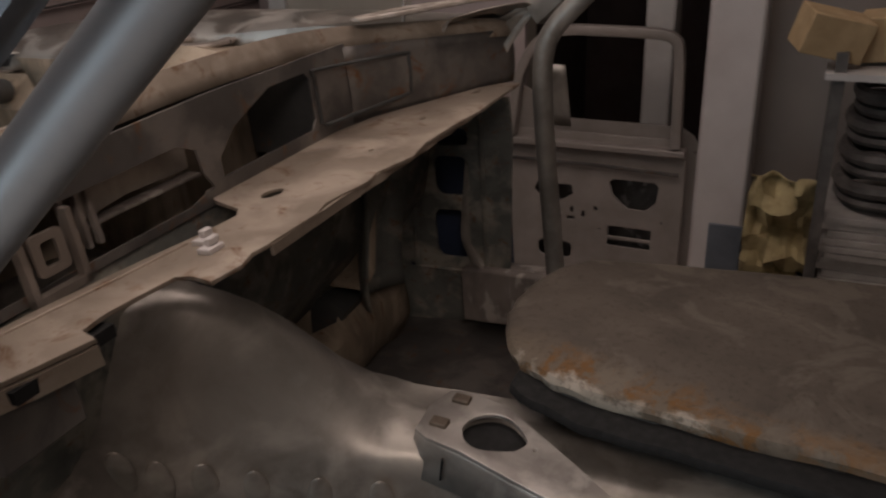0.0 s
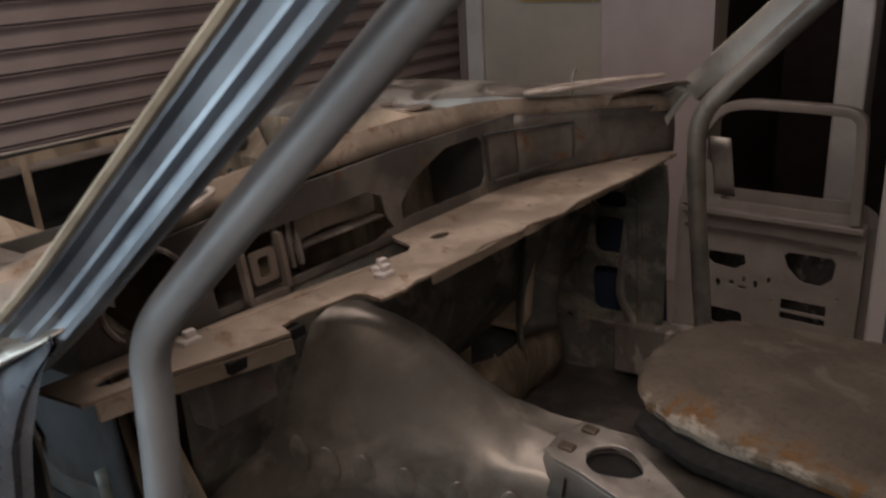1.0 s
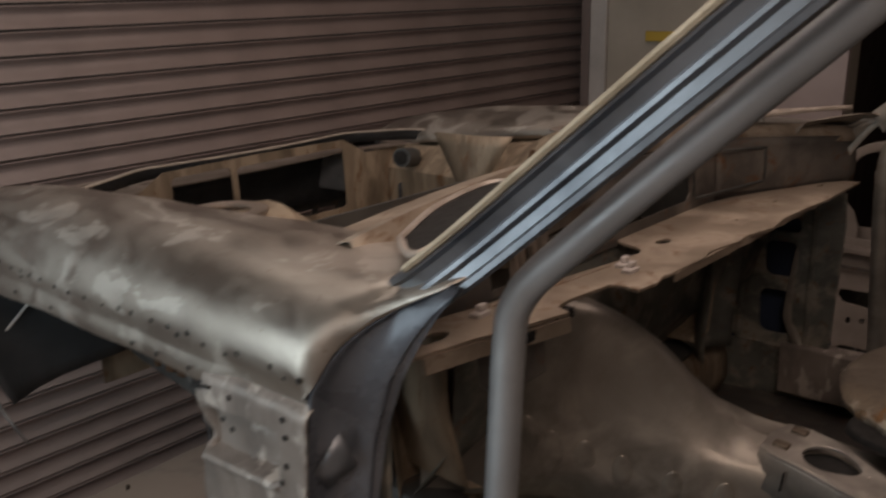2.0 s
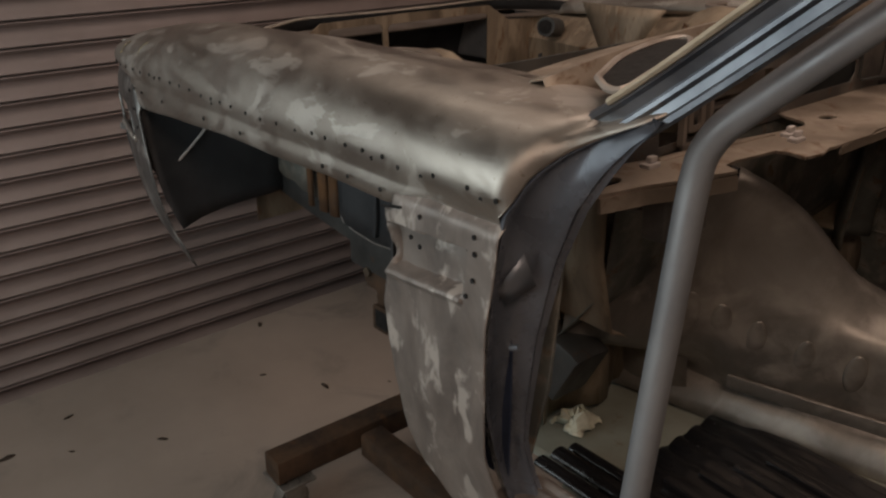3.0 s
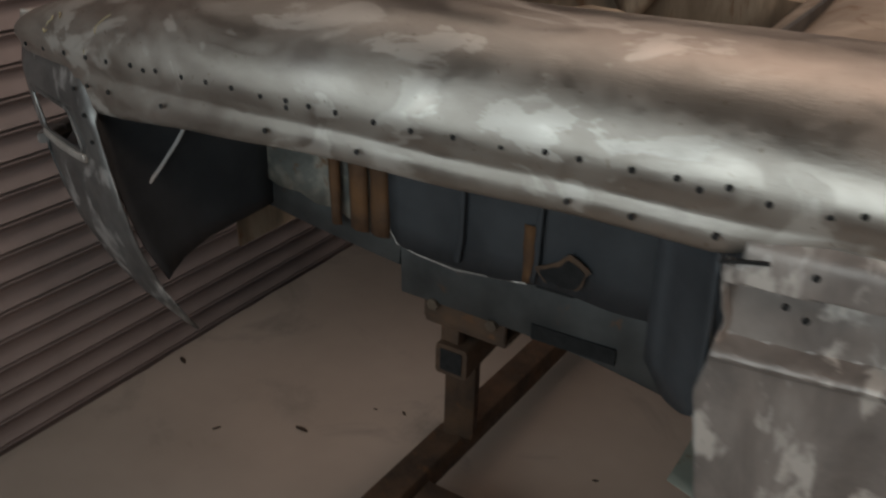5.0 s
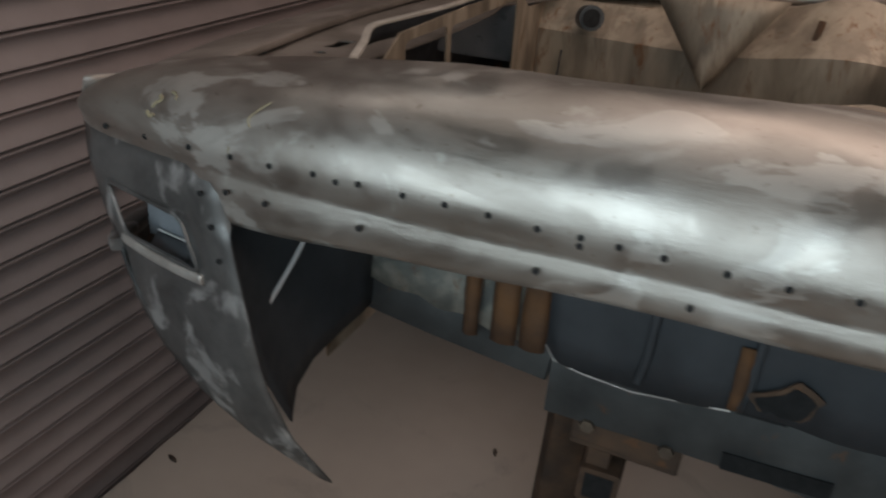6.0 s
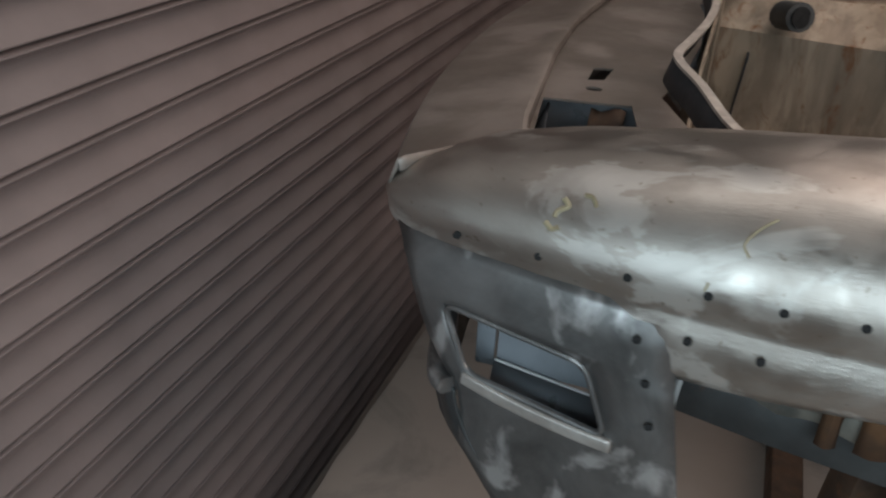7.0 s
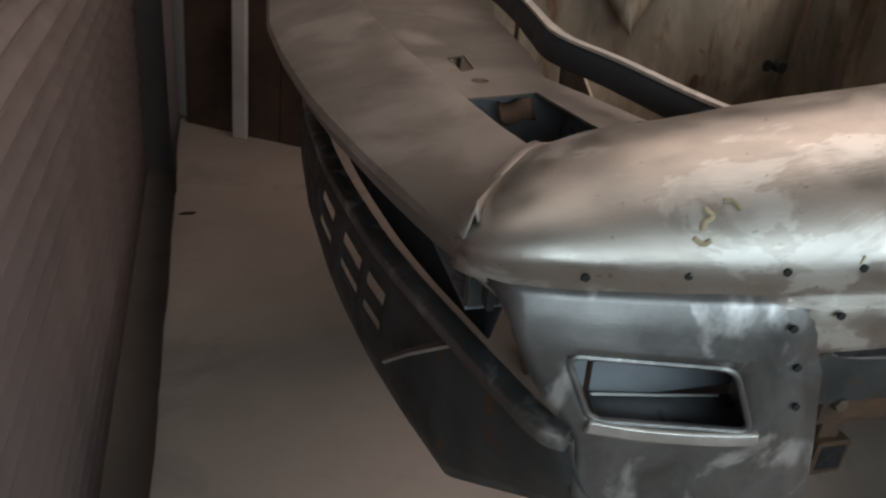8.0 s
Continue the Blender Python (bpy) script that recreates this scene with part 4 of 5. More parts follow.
# ---- engine bay, wheel house, rails ----
def build_bay():
    for m in (0, 1):
        f = mirror if m else (lambda b: b)
        rows = []
        for u in np.linspace(-1.32, -0.12, 31):
            hump = math.exp(-((u + 0.55) / 0.17) ** 2)
            wall = 0.355 + 0.05 * max(0, 1 - ((u + 0.75) / 0.5) ** 2)
            rows.append([(u, 0.245, lerp(CROWN, u) - lerp(DROP, u) - 0.036), (u, 0.262, lerp(CROWN, u) - lerp(DROP, u) - 0.05 + 0.03 * hump), (u, 0.30 + 0.06 * hump, 0.02 + 0.085 * hump), (u, wall + 0.11 * hump, -0.05 + 0.05 * hump),
                         (u, wall + 0.12 * hump, -0.20), (u, wall + 0.04, -0.36), (u, 0.43, -0.375), (u, 0.44, -0.385)])
        part("inner_wing", f(grid(rows)), M_BAY, car, "ochre inner wing with strut tower", solid=0.002)
        # strut tower top ring
        rg = [(-0.575 + 0.068 * math.cos(a), 0.275 + 0.058 * math.sin(a), 0.098) for a in np.linspace(0, 2 * math.pi, 25)]
        part("strut_top", f(sweep(rg, rrect(-0.016, 0.016, -0.005, 0.005, 0.004, 2), cap=False)), M_NOSE, car, "pale ring round the strut hole")
        # black plug painted as the shade in the strut hole
        part("strut_void", f(sweep([(-0.575, 0.275, 0.04), (-0.575, 0.275, 0.094)], ring(0.05, 20))), M_VOID_SHADE, car)
        rail = [(-1.28, 0.40, -0.315), (-1.10, 0.40, -0.345), (-0.905, 0.40, -0.37)]
        part("rail_front", f(sweep(rail, rrect(-0.045, 0.045, -0.037, 0.037, 0.008, 2))), M_DARKSTEEL, car, "grey-green front rail under the inner wing")
        rail = [(-0.902, 0.40, -0.398), (-0.70, 0.40, -0.402), (-0.5, 0.40, -0.415), (-0.25, 0.41, -0.47), (-0.20, 0.41, -0.49)]
        r = part("chassis_rail", f(sweep(smooth_path(rail, 4), rrect(-0.048, 0.048, -0.064, 0.064, 0.01, 2))), M_DARKSTEEL, car, "grey-green box chassis rail")
        part("rail_slot", f(joined(box(-0.625, -0.47, 0.348, 0.353, -0.465, -0.435), box(-0.62, -0.55, 0.348, 0.353, -0.362, -0.338))), M_VOID_SHADE, r)
        rag = [(-1.24, -0.285), (-1.187, -0.302), (-1.13, -0.298), (-1.09, -0.32), (-1.05, -0.316), (-1.0, -0.33), (-0.90, -0.338)]
        if not m:
            part("front_wing_panel", f(grid([[(u, 0.342 + 0.004 * math.sin(u * 40), lerp(rag, u) * s - 0.01 * (1 - s)) for u in np.linspace(-1.24, -0.90, 22)] for s in np.linspace(0, 1, 8)])), M_GREENSTEEL, car, "pale green-grey inner wing sheet with a ragged lower edge", solid=0.002)
        for x0, x1 in () if m else ((-1.045, -1.020), (-0.998, -0.956), (-0.950, -0.908)):
            part("rust_brace", f(grid([[(x0 + (x1 - x0) * k / 4 + 0.003 * noise.noise((k * 1.3, q * 0.9, x0 * 9)), 0.330 - 0.008 * math.sin(math.pi * k / 4), -0.02 - 0.318 * q / 9) for k in range(5)] for q in range(10)])), M_RUSTBRIGHT, car, "rust-streaked vertical brace", solid=0.003)
        low = [(-0.912, -0.315), (-0.895, -0.345), (-0.85, -0.356), (-0.77, -0.364), (-0.63, -0.350), (-0.24, -0.36)]
        if not m:
            part("wheel_house", f(grid([[(u, 0.335 + 0.006 * math.sin(u * 30), lerp(low, u) * s - 0.01 * (1 - s)) for u in np.linspace(-0.912, -0.24, 26)] for s in np.linspace(0, 1, 8)])), M_PRIMER, car, "blue-grey wheel-house panel", solid=0.002)
        if not m:
            part("panel_edge", f(sweep([(u, 0.331, w) for u, w in low[:-1]], ring(0.0016, 6))), M_LOWER, car, "thin bare edge")
        for x in () if m else (-0.745, -0.60):
            part("wheel_house_rib", f(sweep([(x, 0.334, -0.02), (x - 0.012, 0.334, -0.30), (x - 0.02, 0.334, -0.345)], rrect(-0.008, 0.008, -0.006, 0.006, 0.003, 2))), M_PRIMER, car)
        if not m:
            part("rust_streak", f(grid([[(-0.635 + 0.02 * k / 2 + 0.004 * noise.noise((q * 0.8, k, 3)), 0.3265, -0.24 - 0.105 * q / 6) for k in range(3)] for q in range(7)])), M_RUSTBRIGHT, car, "brown rust run", solid=0.001)
        if not m:
            ragged = [((0.034 + 0.006 * math.sin(2 * q + 0.7) + 0.003 * math.sin(5 * q)) * math.cos(q), (0.022 + 0.006 * math.cos(3 * q) + 0.002 * math.sin(8 * q)) * math.sin(q) - 0.010 * math.cos(q)) for q in np.linspace(0, 2 * math.pi, 37)[:-1]]
            part("rust_patch", sweep([(-0.562, 0.3275, -0.312), (-0.562, 0.3250, -0.312)], [(a * 1.18 + 0.002 * math.sin(i), b * 1.22 + 0.004) for i, (a, b) in enumerate(ragged)]), M_RUST, car, "rusty rim of a torn hole")
            part("torn_hole", sweep([(-0.562, 0.3248, -0.312), (-0.562, 0.3238, -0.312)], ragged), M_VOID_SHADE, car)
        # splash panel in front of the wheel
        edge = [(-0.40, -1.155), (-0.38, -1.165), (-0.30, -1.19), (-0.20, -1.208), (-0.10, -1.232), (-0.06, -1.240)]
        rows = []
        for k in (0.0, 0.06, 0.2, 0.4, 0.6, 0.8, 1.0):
            row = []
            for i in np.linspace(0, 1, 10):
                w = -0.065 - 0.03 * k - (0.31 - 0.06 * k) * i
                near = lerp(edge, w) - 0.016
                far = -1.24 - 0.04 * i
                v0 = 0.008 + 0.55 * max(0, -w - 0.13) ** 2 + 0.10 * max(0, -w - 0.30)
                e = max(0.0, 1 - k / 0.3)
                row.append((near * e + (-1.265 + 0.065 * k + (0.03 - 0.05 * k) * i) * (1 - e), v0 + (0.385 - v0) * k, w + 0.004 * noise.noise((i * 3, k * 3, 8))))
            rows.append(row)
        part("splash_panel", f(grid(rows)), M_PRIMER, car, "dark blue-grey splash panel ahead of the wheel", solid=0.002)
        part("rear_splash", f(grid([[(-0.335 + 0.085 * k + 0.004 * math.sin(k * 9), 0.07 - 0.07 * k + 0.01 * math.sin(math.pi * k), -0.05 - (0.222 - 0.03 * abs(2 * k - 1) ** 3) * s) for k in np.linspace(0, 1, 9)] for s in np.linspace(0, 1, 9)])), M_PRIMER, car, "grey curved panel at the back of the wheel arch", solid=0.004)
    # fittings on the far inner wing
    part("wing_holes", joined(sweep([(-0.50, 1.19, -0.181), (-0.50, 1.24, -0.181)], ring(0.014, 12)), sweep([(-0.46, 1.19, -0.186), (-0.46, 1.24, -0.186)], ring(0.014, 12))), M_VOID_SHADE, car)
    part("wing_pipe", sweep([(-1.12, 1.26, 0.005), (-1.15, 1.34, -0.008)], [(0.03 * math.cos(2 * math.pi * q / 16), 0.03 * math.sin(2 * math.pi * q / 16)) for q in range(16)]), M_DARKSTEEL, car, "short round stub on the far wing")
    part("wing_pipe_mouth", sweep([(-1.118, 1.256, 0.0055), (-1.12, 1.259, 0.005)], ring(0.022, 16)), M_VOID_SHADE, car)
    for x in (-0.64, -0.40):
        part("wing_seam", sweep([(x + 0.02, 1.27, 0.06), (x, 1.235, -0.06), (x - 0.03, 1.22, -0.30)], rrect(-0.007, 0.007, -0.006, 0.006, 0.003, 2)), M_RUST, car, "brown stained seam")
    # added triangle in place of a patch of light and shade, no brace
    part("wing_light_sheet", grid([[(-0.99 + 0.30 * k * (1 - s) + 0.15 * s, 1.275 - 0.03 * s - 0.014 * math.sin(math.pi * k), 0.09 - 0.21 * s) for k in np.linspace(0, 1, 7)] for s in np.linspace(0, 1, 7)]), M_BAY, car, "triangular sheet standing in for light and shade on the far wing", solid=0.003)
    part("lamp_wire", sweep(smooth_path([(-1.225, 0.17, -0.08), (-1.222, 0.165, -0.13), (-1.230, 0.11, -0.19), (-1.242, 0.056, -0.238)], 5), ring(0.0035, 6)), M_GUIDE, car, "loose pale wire")


def build_cowl():
    # firewall, scuttle box and windscreen base
    rows = []
    for v in np.linspace(0.10, 2 * GC - 0.075, 39):
        c = 1 - ((v - GC) / 0.60) ** 2
        x = 0.03 - 0.05 * c + lerp([(0.95, 0.0), (1.0, 0.012), (1.1, 0.055), (1.19, 0.085), (1.275, 0.13)], v)
        low = 0.022 * max(0.0, (v - 0.85) / 0.42) ** 1.2
        rows.append([(x - 0.22, v, 0.075), (x - 0.19, v, 0.10), (x - 0.12, v, 0.118 + 0.02 * c - low), (x - 0.045, v, 0.128 + 0.022 * c - low), (x - 0.03, v, 0.142 + 0.024 * c - low), (x - 0.012, v, 0.146 + 0.024 * c - low),
                     (x - 0.004, v, 0.132 + 0.022 * c - low), (x + 0.002, v, 0.118 + 0.02 * c - low)])
    part("scuttle", grid(rows), M_SHELF, car, "tan scuttle panel under the missing windscreen", solid=0.002)
    m = frame_m((0.004, 0, 0), (0, 1, 0), (0, 0, 1))
    part("dash_panel", plate([(0.16, 0.02), (0.16, 0.122), (0.4, 0.135), (GC, 0.142), (0.97, 0.139), (0.97, 0.02)],
                             [rrect(0.20, 0.30, 0.045, 0.115, 0.02), [(0.33, 0.030), (0.60, 0.030), (0.645, 0.040), (0.632, 0.060), (0.628, 0.088), (0.60, 0.100), (0.345, 0.096), (0.33, 0.085)], [(0.665, 0.045), (0.86, 0.045), (0.872, 0.058), (0.872, 0.112), (0.86, 0.122), (0.78, 0.122), (0.70, 0.095), (0.665, 0.068)]],
                             0.003, m), M_DASH, car, "steel dash face with empty gauge openings")
    # dark boxed sheets give the gauge openings their shade
    part("dash_recess", joined(box(-0.16, -0.155, 0.18, 0.90, 0.0, 0.13), box(-0.10, -0.002, 0.30, 0.64, 0.098, 0.101), box(-0.16, 0.0, 0.18, 0.185, 0.0, 0.12), box(-0.16, 0.0, 0.895, 0.90, 0.0, 0.13)), M_DARKSTEEL, car, "dark sheets standing in for the unlit space behind the dash")
    for v in (0.51, 0.555, 0.61):
        part("dash_rib", box(-0.15, -0.147, v, v + 0.004, 0.01, 0.05), M_DASH, car)
    def dash_u(v):
        return lerp([(0.965, 0.004), (1.0, 0.014), (1.1, 0.066), (1.19, 0.110), (1.275, 0.150)], v)
    ends = []
    for v in np.linspace(0.966, 1.275, 16):
        top = 0.139 - 0.010 * (v - 0.966) / 0.3 - 0.022 * max(0.0, (v - 0.85) / 0.42) ** 1.2
        ends.append([(dash_u(v) + 0.004 * math.sin(math.pi * k / 7), v, 0.022 + (top - 0.022) * k / 7) for k in range(8)])
    part("dash_end", grid(ends), M_DASH, car, "curved end of the dash face by the far pillar", solid=0.002, smooth=50)
    part("dash_rim", sweep(smooth_path([(dash_u(v) + 0.005, v, w) for v, w in ((0.88, 0.05), (0.88, 0.112), (0.89, 0.120), (1.06, 0.108), (1.07, 0.10), (1.068, 0.055), (1.055, 0.047), (0.89, 0.045))], 3), ring(0.0028, 6)), M_DARKSTEEL, car, "pressed rim on the dash face")
    part("gauge_bracket", joined(box(0.01, 0.02, 0.365, 0.372, 0.02, 0.095), box(0.01, 0.02, 0.425, 0.432, 0.02, 0.095), box(0.01, 0.02, 0.365, 0.432, 0.02, 0.028),
                                 plate(rrect(0.38, 0.418, 0.042, 0.082, 0.006), [rrect(0.39, 0.408, 0.05, 0.074, 0.004)], 0.004, frame_m((0.015, 0, 0), (0, 1, 0), (0, 0, 1)))), M_NOSE, car, "bare gauge bracket")
    # parcel shelf rail along the dash bottom
    out = [(0.0, 0.11), (0.017, 0.24), (0.028, 0.278), (0.037, 0.368), (0.053, 0.467), (0.066, 0.531), (0.073, 0.592), (0.060, 0.612), (0.016, 0.630), (-0.022, 0.657), (-0.016, 0.742), (-0.007, 0.862), (0.023, 1.0), (0.072, 1.10), (0.117, 1.19), (0.15, 1.23),
           (0.177, 1.23), (0.178, 1.05), (0.171, 0.982), (0.167, 0.887), (0.178, 0.823), (0.161, 0.756), (0.167, 0.724), (0.155, 0.646), (0.163, 0.615), (0.160, 0.52), (0.157, 0.503), (0.165, 0.475), (0.160, 0.436), (0.131, 0.443), (0.115, 0.438), (0.105, 0.36), (0.109, 0.328), (0.133, 0.318), (0.117, 0.26), (0.093, 0.19), (0.076, 0.11)]
    part("dash_shelf", plate(out, [oval(0.069, 0.665, 0.012, 0.018), oval(0.052, 0.165, 0.014, 0.026), oval(0.125, 1.165, 0.007, 0.014), oval(0.106, 0.999, 0.005, 0.009), oval(0.107, 0.84, 0.004, 0.006)], 0.003,
                             Matrix.Translation((0, 0, 0.026)), 0.001), M_SHELF, car, "tan bare-steel shelf along the dash with ragged edge")
    part("shelf_step", sweep([(0.040, 0.285, 0.0285), (0.060, 0.42, 0.0285), (0.070, 0.51, 0.0285)], [(-0.004, -0.002), (0.004, -0.002), (0.003, 0.002), (-0.003, 0.002)]), M_SHELF, car, bevel=0.001)
    for u, v in ((0.088, 0.361), (0.096, 0.413), (0.060, 0.555)):
        part("clip_nut", sweep([(u, v, 0.027), (u, v, 0.034)], ring(0.009, 6)), M_BOLT, car)
        part("nut_bore", sweep([(u, v, 0.0342), (u, v, 0.0346)], ring(0.004, 8)), M_VOID_SHADE, car)
    part("column_beam", sweep([(-0.040, 0.49, 0.070), (-0.045, 0.56, 0.074), (-0.045, 0.66, 0.070)], rrect(-0.004, 0.004, -0.016, 0.016, 0.003, 2)), M_FLOORPAN, car, "pale steel beam behind the dash")
    part("beam_lip", sweep([(-0.040, 0.47, 0.049), (-0.040, 0.665, 0.047)], rrect(-0.010, 0.010, -0.002, 0.002, 0.001, 2)), M_LOWER, car)
    for v in (0.455, 0.475, 0.49):
        part("beam_tab", box(-0.03, -0.022, v, v + 0.006, 0.03, 0.095), M_LOWER, car, bevel=0.001)
    arc = [(0.006, 0.248 + 0.055 * math.cos(q), 0.075 + 0.052 * math.sin(q)) for q in np.linspace(0.5, 3.9, 20)]
    part("gauge_rim", sweep(arc, ring(0.0035, 6)), M_LOWER, car, "bare rim of the round gauge opening")
    part("shelf_lip", sweep([(0.080, 0.12, 0.015), (0.095, 0.195, 0.014), (0.118, 0.26, 0.013), (0.134, 0.318, 0.013)], [(-0.003, -0.009), (0.003, -0.009), (0.002, 0.009), (-0.003, 0.009)]), M_SHELF, car, "folded lip along the shelf edge")
    for u, v in ((0.112, 0.255), (0.104, 0.345)):
        part("lip_notch", box(u - 0.006, u + 0.010, v - 0.012, v + 0.012, 0.008, 0.020), M_VOID_SHADE, car)
    part("shelf_bracket", joined(box(0.06, 0.10, 0.225, 0.315, -0.055, 0.012)), M_DASH, car, "grey bracket under the shelf", bevel=0.006)
    for u, v in ((0.089, 0.518), (0.110, 0.500), (0.050, 0.253)):
        part("white_clip", joined(box(u - 0.008, u + 0.008, v - 0.012, v + 0.012, 0.027, 0.034), box(u - 0.004, u + 0.004, v - 0.004, v + 0.010, 0.034, 0.042)), M_COLUMN, car, "small pale clip", bevel=0.002)
    part("shelf_edge_wave", sweep([(0.161 + 0.004 * math.sin(q * 3.1), 0.53 + 0.034 * q, 0.020) for q in range(19)], [(-0.002, -0.006), (0.002, -0.006), (0.002, 0.006), (-0.002, 0.006)]), M_SHELF, car, "ragged turned-down edge of the shelf")
    part("wiper_hook", sweep(smooth_path([(0.02, 1.13, 0.135), (0.022, 1.135, 0.165), (0.028, 1.14, 0.185)], 4), ring(0.003, 6)), M_LOWER, car, "thin bent hook on the scuttle")
    # firewall below the shelf
    rows = []
    for v in np.linspace(0.265, 2 * GC - 0.10, 41):
        rows.append([(0.0 - 0.07 * s - 0.35 * max(0, s - 0.42), v, 0.024 - 0.47 * s) for s in np.linspace(0, min(1.0, 0.66 + max(0.0, v - 0.38) * 4.0), 10)])
    part("firewall", grid(rows), M_GREENSTEEL, car, "dark bare firewall with patches of filler", solid=0.002)
    part("bay_firewall", grid([[(-0.13 - 0.02 * math.sin(i * 1.1), v, w) for i, v in enumerate(np.linspace(0.25, 2 * GC - 0.25, 31))] for w in (0.08, -0.05, -0.2, -0.35, -0.43)]), M_BAY, car, "ochre engine-bay face of the firewall", solid=0.002)


def build_floor():
    rows = []
    for u in np.linspace(-0.12, 1.30, 56):
        top = lerp([(-0.12, 0.0), (0.0, -0.036), (0.05, -0.060), (0.10, -0.10), (0.16, -0.175), (0.22, -0.220), (0.30, -0.243), (0.45, -0.268), (1.30, -0.285)], u)
        vr = lerp([(-0.12, 0.285), (-0.05, 0.352), (0.007, 0.455), (0.10, 0.505), (0.18, 0.535), (0.294, 0.569), (0.45, 0.585), (1.30, 0.59)], u)
        v2 = lerp([(-0.12, 0.60), (0.0, 0.60), (0.10, 0.645), (0.20, 0.685), (0.30, 0.71), (0.5, 0.745), (1.30, 0.76)], u)
        rd = min(-0.255, top - 0.022)
        low = -0.44
        span = v2 - vr
        sec = [(max(vr - 0.015, 0.51), low), (max(vr - 0.012, 0.51), low + 0.03), (max(vr - 0.010, 0.50), -0.37), (max(vr - 0.006, 0.5 * vr + 0.245), -0.325), (vr - 0.004, rd - 0.025), (vr, rd), (vr + 0.010, rd + 0.25 * (top - rd)), (vr + 0.026, rd + 0.62 * (top - rd)), (vr + 0.05, top - 0.012), (vr + 0.45 * span, top),
               (v2 - 0.06, top - 0.002), (v2 - 0.03, top - 0.014), (v2, rd + 0.55 * (top - rd)), (v2 + 0.03, rd - 0.03), (v2 + 0.05, -0.36), (v2 + 0.06, low)]
        rows.append([(u, v + 0.003 * noise.noise((u * 12, v * 12, 1)), w + 0.003 * noise.noise((u * 9, v * 9, 3))) for v, w in sec])
    part("transmission_tunnel", grid(rows), M_FLOORPAN, car, "brown bare-steel transmission tunnel", solid=0.002, smooth=50)
    SPREAD[0] = None
    pm = pose(0.205, 0.835, -0.368, 0, 4.0, 0)
    egg = [(0.062, 0.030), (0.068, 0.058), (0.095, 0.080), (0.13, 0.074), (0.165, 0.038), (0.160, 0.014), (0.147, 0.003), (0.104, -0.010), (0.075, 0.004)]
    eg = [(p.x, p.y) for p in smooth_path([(a, b, 0) for a, b in egg + egg[:1]], 3)[:-1]]
    g = part("gear_plate", plate([(0.0, 0.0), (-0.004, 0.06), (0.010, 0.112), (0.05, 0.118), (0.11, 0.103), (0.23, 0.022), (0.33, -0.05), (0.34, -0.075), (0.24, -0.07), (0.17, -0.05), (0.08, -0.022), (0.02, -0.012)], [eg, oval(0.181, 0.022, 0.005, 0.005, 8)], 0.004, pm, 0.0015), M_SHINE, car, "bright gear-lever plate with an egg-shaped hole")
    edge = [(0.05, 0.118), (0.010, 0.112), (-0.004, 0.06), (0.0, 0.0), (0.02, -0.012), (0.08, -0.022), (0.17, -0.05), (0.24, -0.07), (0.34, -0.075)]
    part("gear_skirt", grid([[pm @ Vector((a - 0.012 * (a < 0.03) * k, b - 0.010 * k * (b < 0.05), -0.07 * k)) for a, b in edge] for k in (0, 0.12, 1)]), M_SHINE, g, "bare turned-down skirt", solid=0.002)
    # black sheet under the plate paints the shade in the gear hole
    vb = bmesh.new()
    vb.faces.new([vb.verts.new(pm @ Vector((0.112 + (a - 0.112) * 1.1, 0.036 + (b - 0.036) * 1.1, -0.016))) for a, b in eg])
    part("gear_void", vb, M_VOID_SHADE, g)
    part("skirt_slot", sweep([pm @ Vector((0.055, -0.0265, -0.018)), pm @ Vector((0.052, -0.0285, -0.055))], rrect(-0.003, 0.003, -0.002, 0.002, 0.001, 2)), M_VOID_SHADE, g)
    for du, dv in ((0.028, 0.024), (0.036, 0.092)):
        part("clip_nut", box(-0.014, 0.014, -0.010, 0.010, -0.003, 0.006, None, pm @ Matrix.Translation((du, dv, 0.004))), M_BOLT, g, bevel=0.002)
    SPREAD[0] = cabin
    for u, v, w in ((0.197, 0.605, -0.188), (0.13, 0.598, -0.130), (0.115, 0.555, -0.114)):
        part("drilled_hole", sweep([(u, v, w), (u, v, w + 0.003)], ring(0.007, 4)), M_VOID_SHADE, car)
    SPREAD[0] = footwell
    for m in (0, 1):
        f = (lambda b: mirror(b, GC)) if m else (lambda b: b)
        rows = []
        for u in np.linspace(-0.31, 1.35, 32):
            rise = max(0, (-u - 0.29)) * 0.8
            rows.append([(u, v, -0.60 + rise + 0.004 * math.sin(v * 50) * (u > 0.1) + 0.004 * noise.noise((u * 8, v * 8, 6))) for v in np.linspace(0.03 if m else 0.10 if u > -0.08 else 0.24, 0.62, 18)])
        part("floor_pan", f(grid(rows)), M_GREENPAN if not m else M_DASH, car, "pale green primered floor pan" if not m else "bare floor pan", solid=0.002)
        SPREAD[0] = None
        part("sill", (mirror if m else (lambda b: b))(sweep([(-0.05, 0.072, -0.52), (0.3, 0.072, -0.52), (1.4, 0.072, -0.52)], [(-0.048, -0.09), (0.06, -0.09), (0.065, 0.0), (0.055, 0.030), (0.02, 0.040), (0.0, 0.036), (-0.012, 0.046), (-0.024, 0.040), (-0.034, 0.050), (-0.046, 0.044)])), M_LOWER, car, "worn bare-steel sill with stepped edge", bevel=0.003)
        SPREAD[0] = footwell
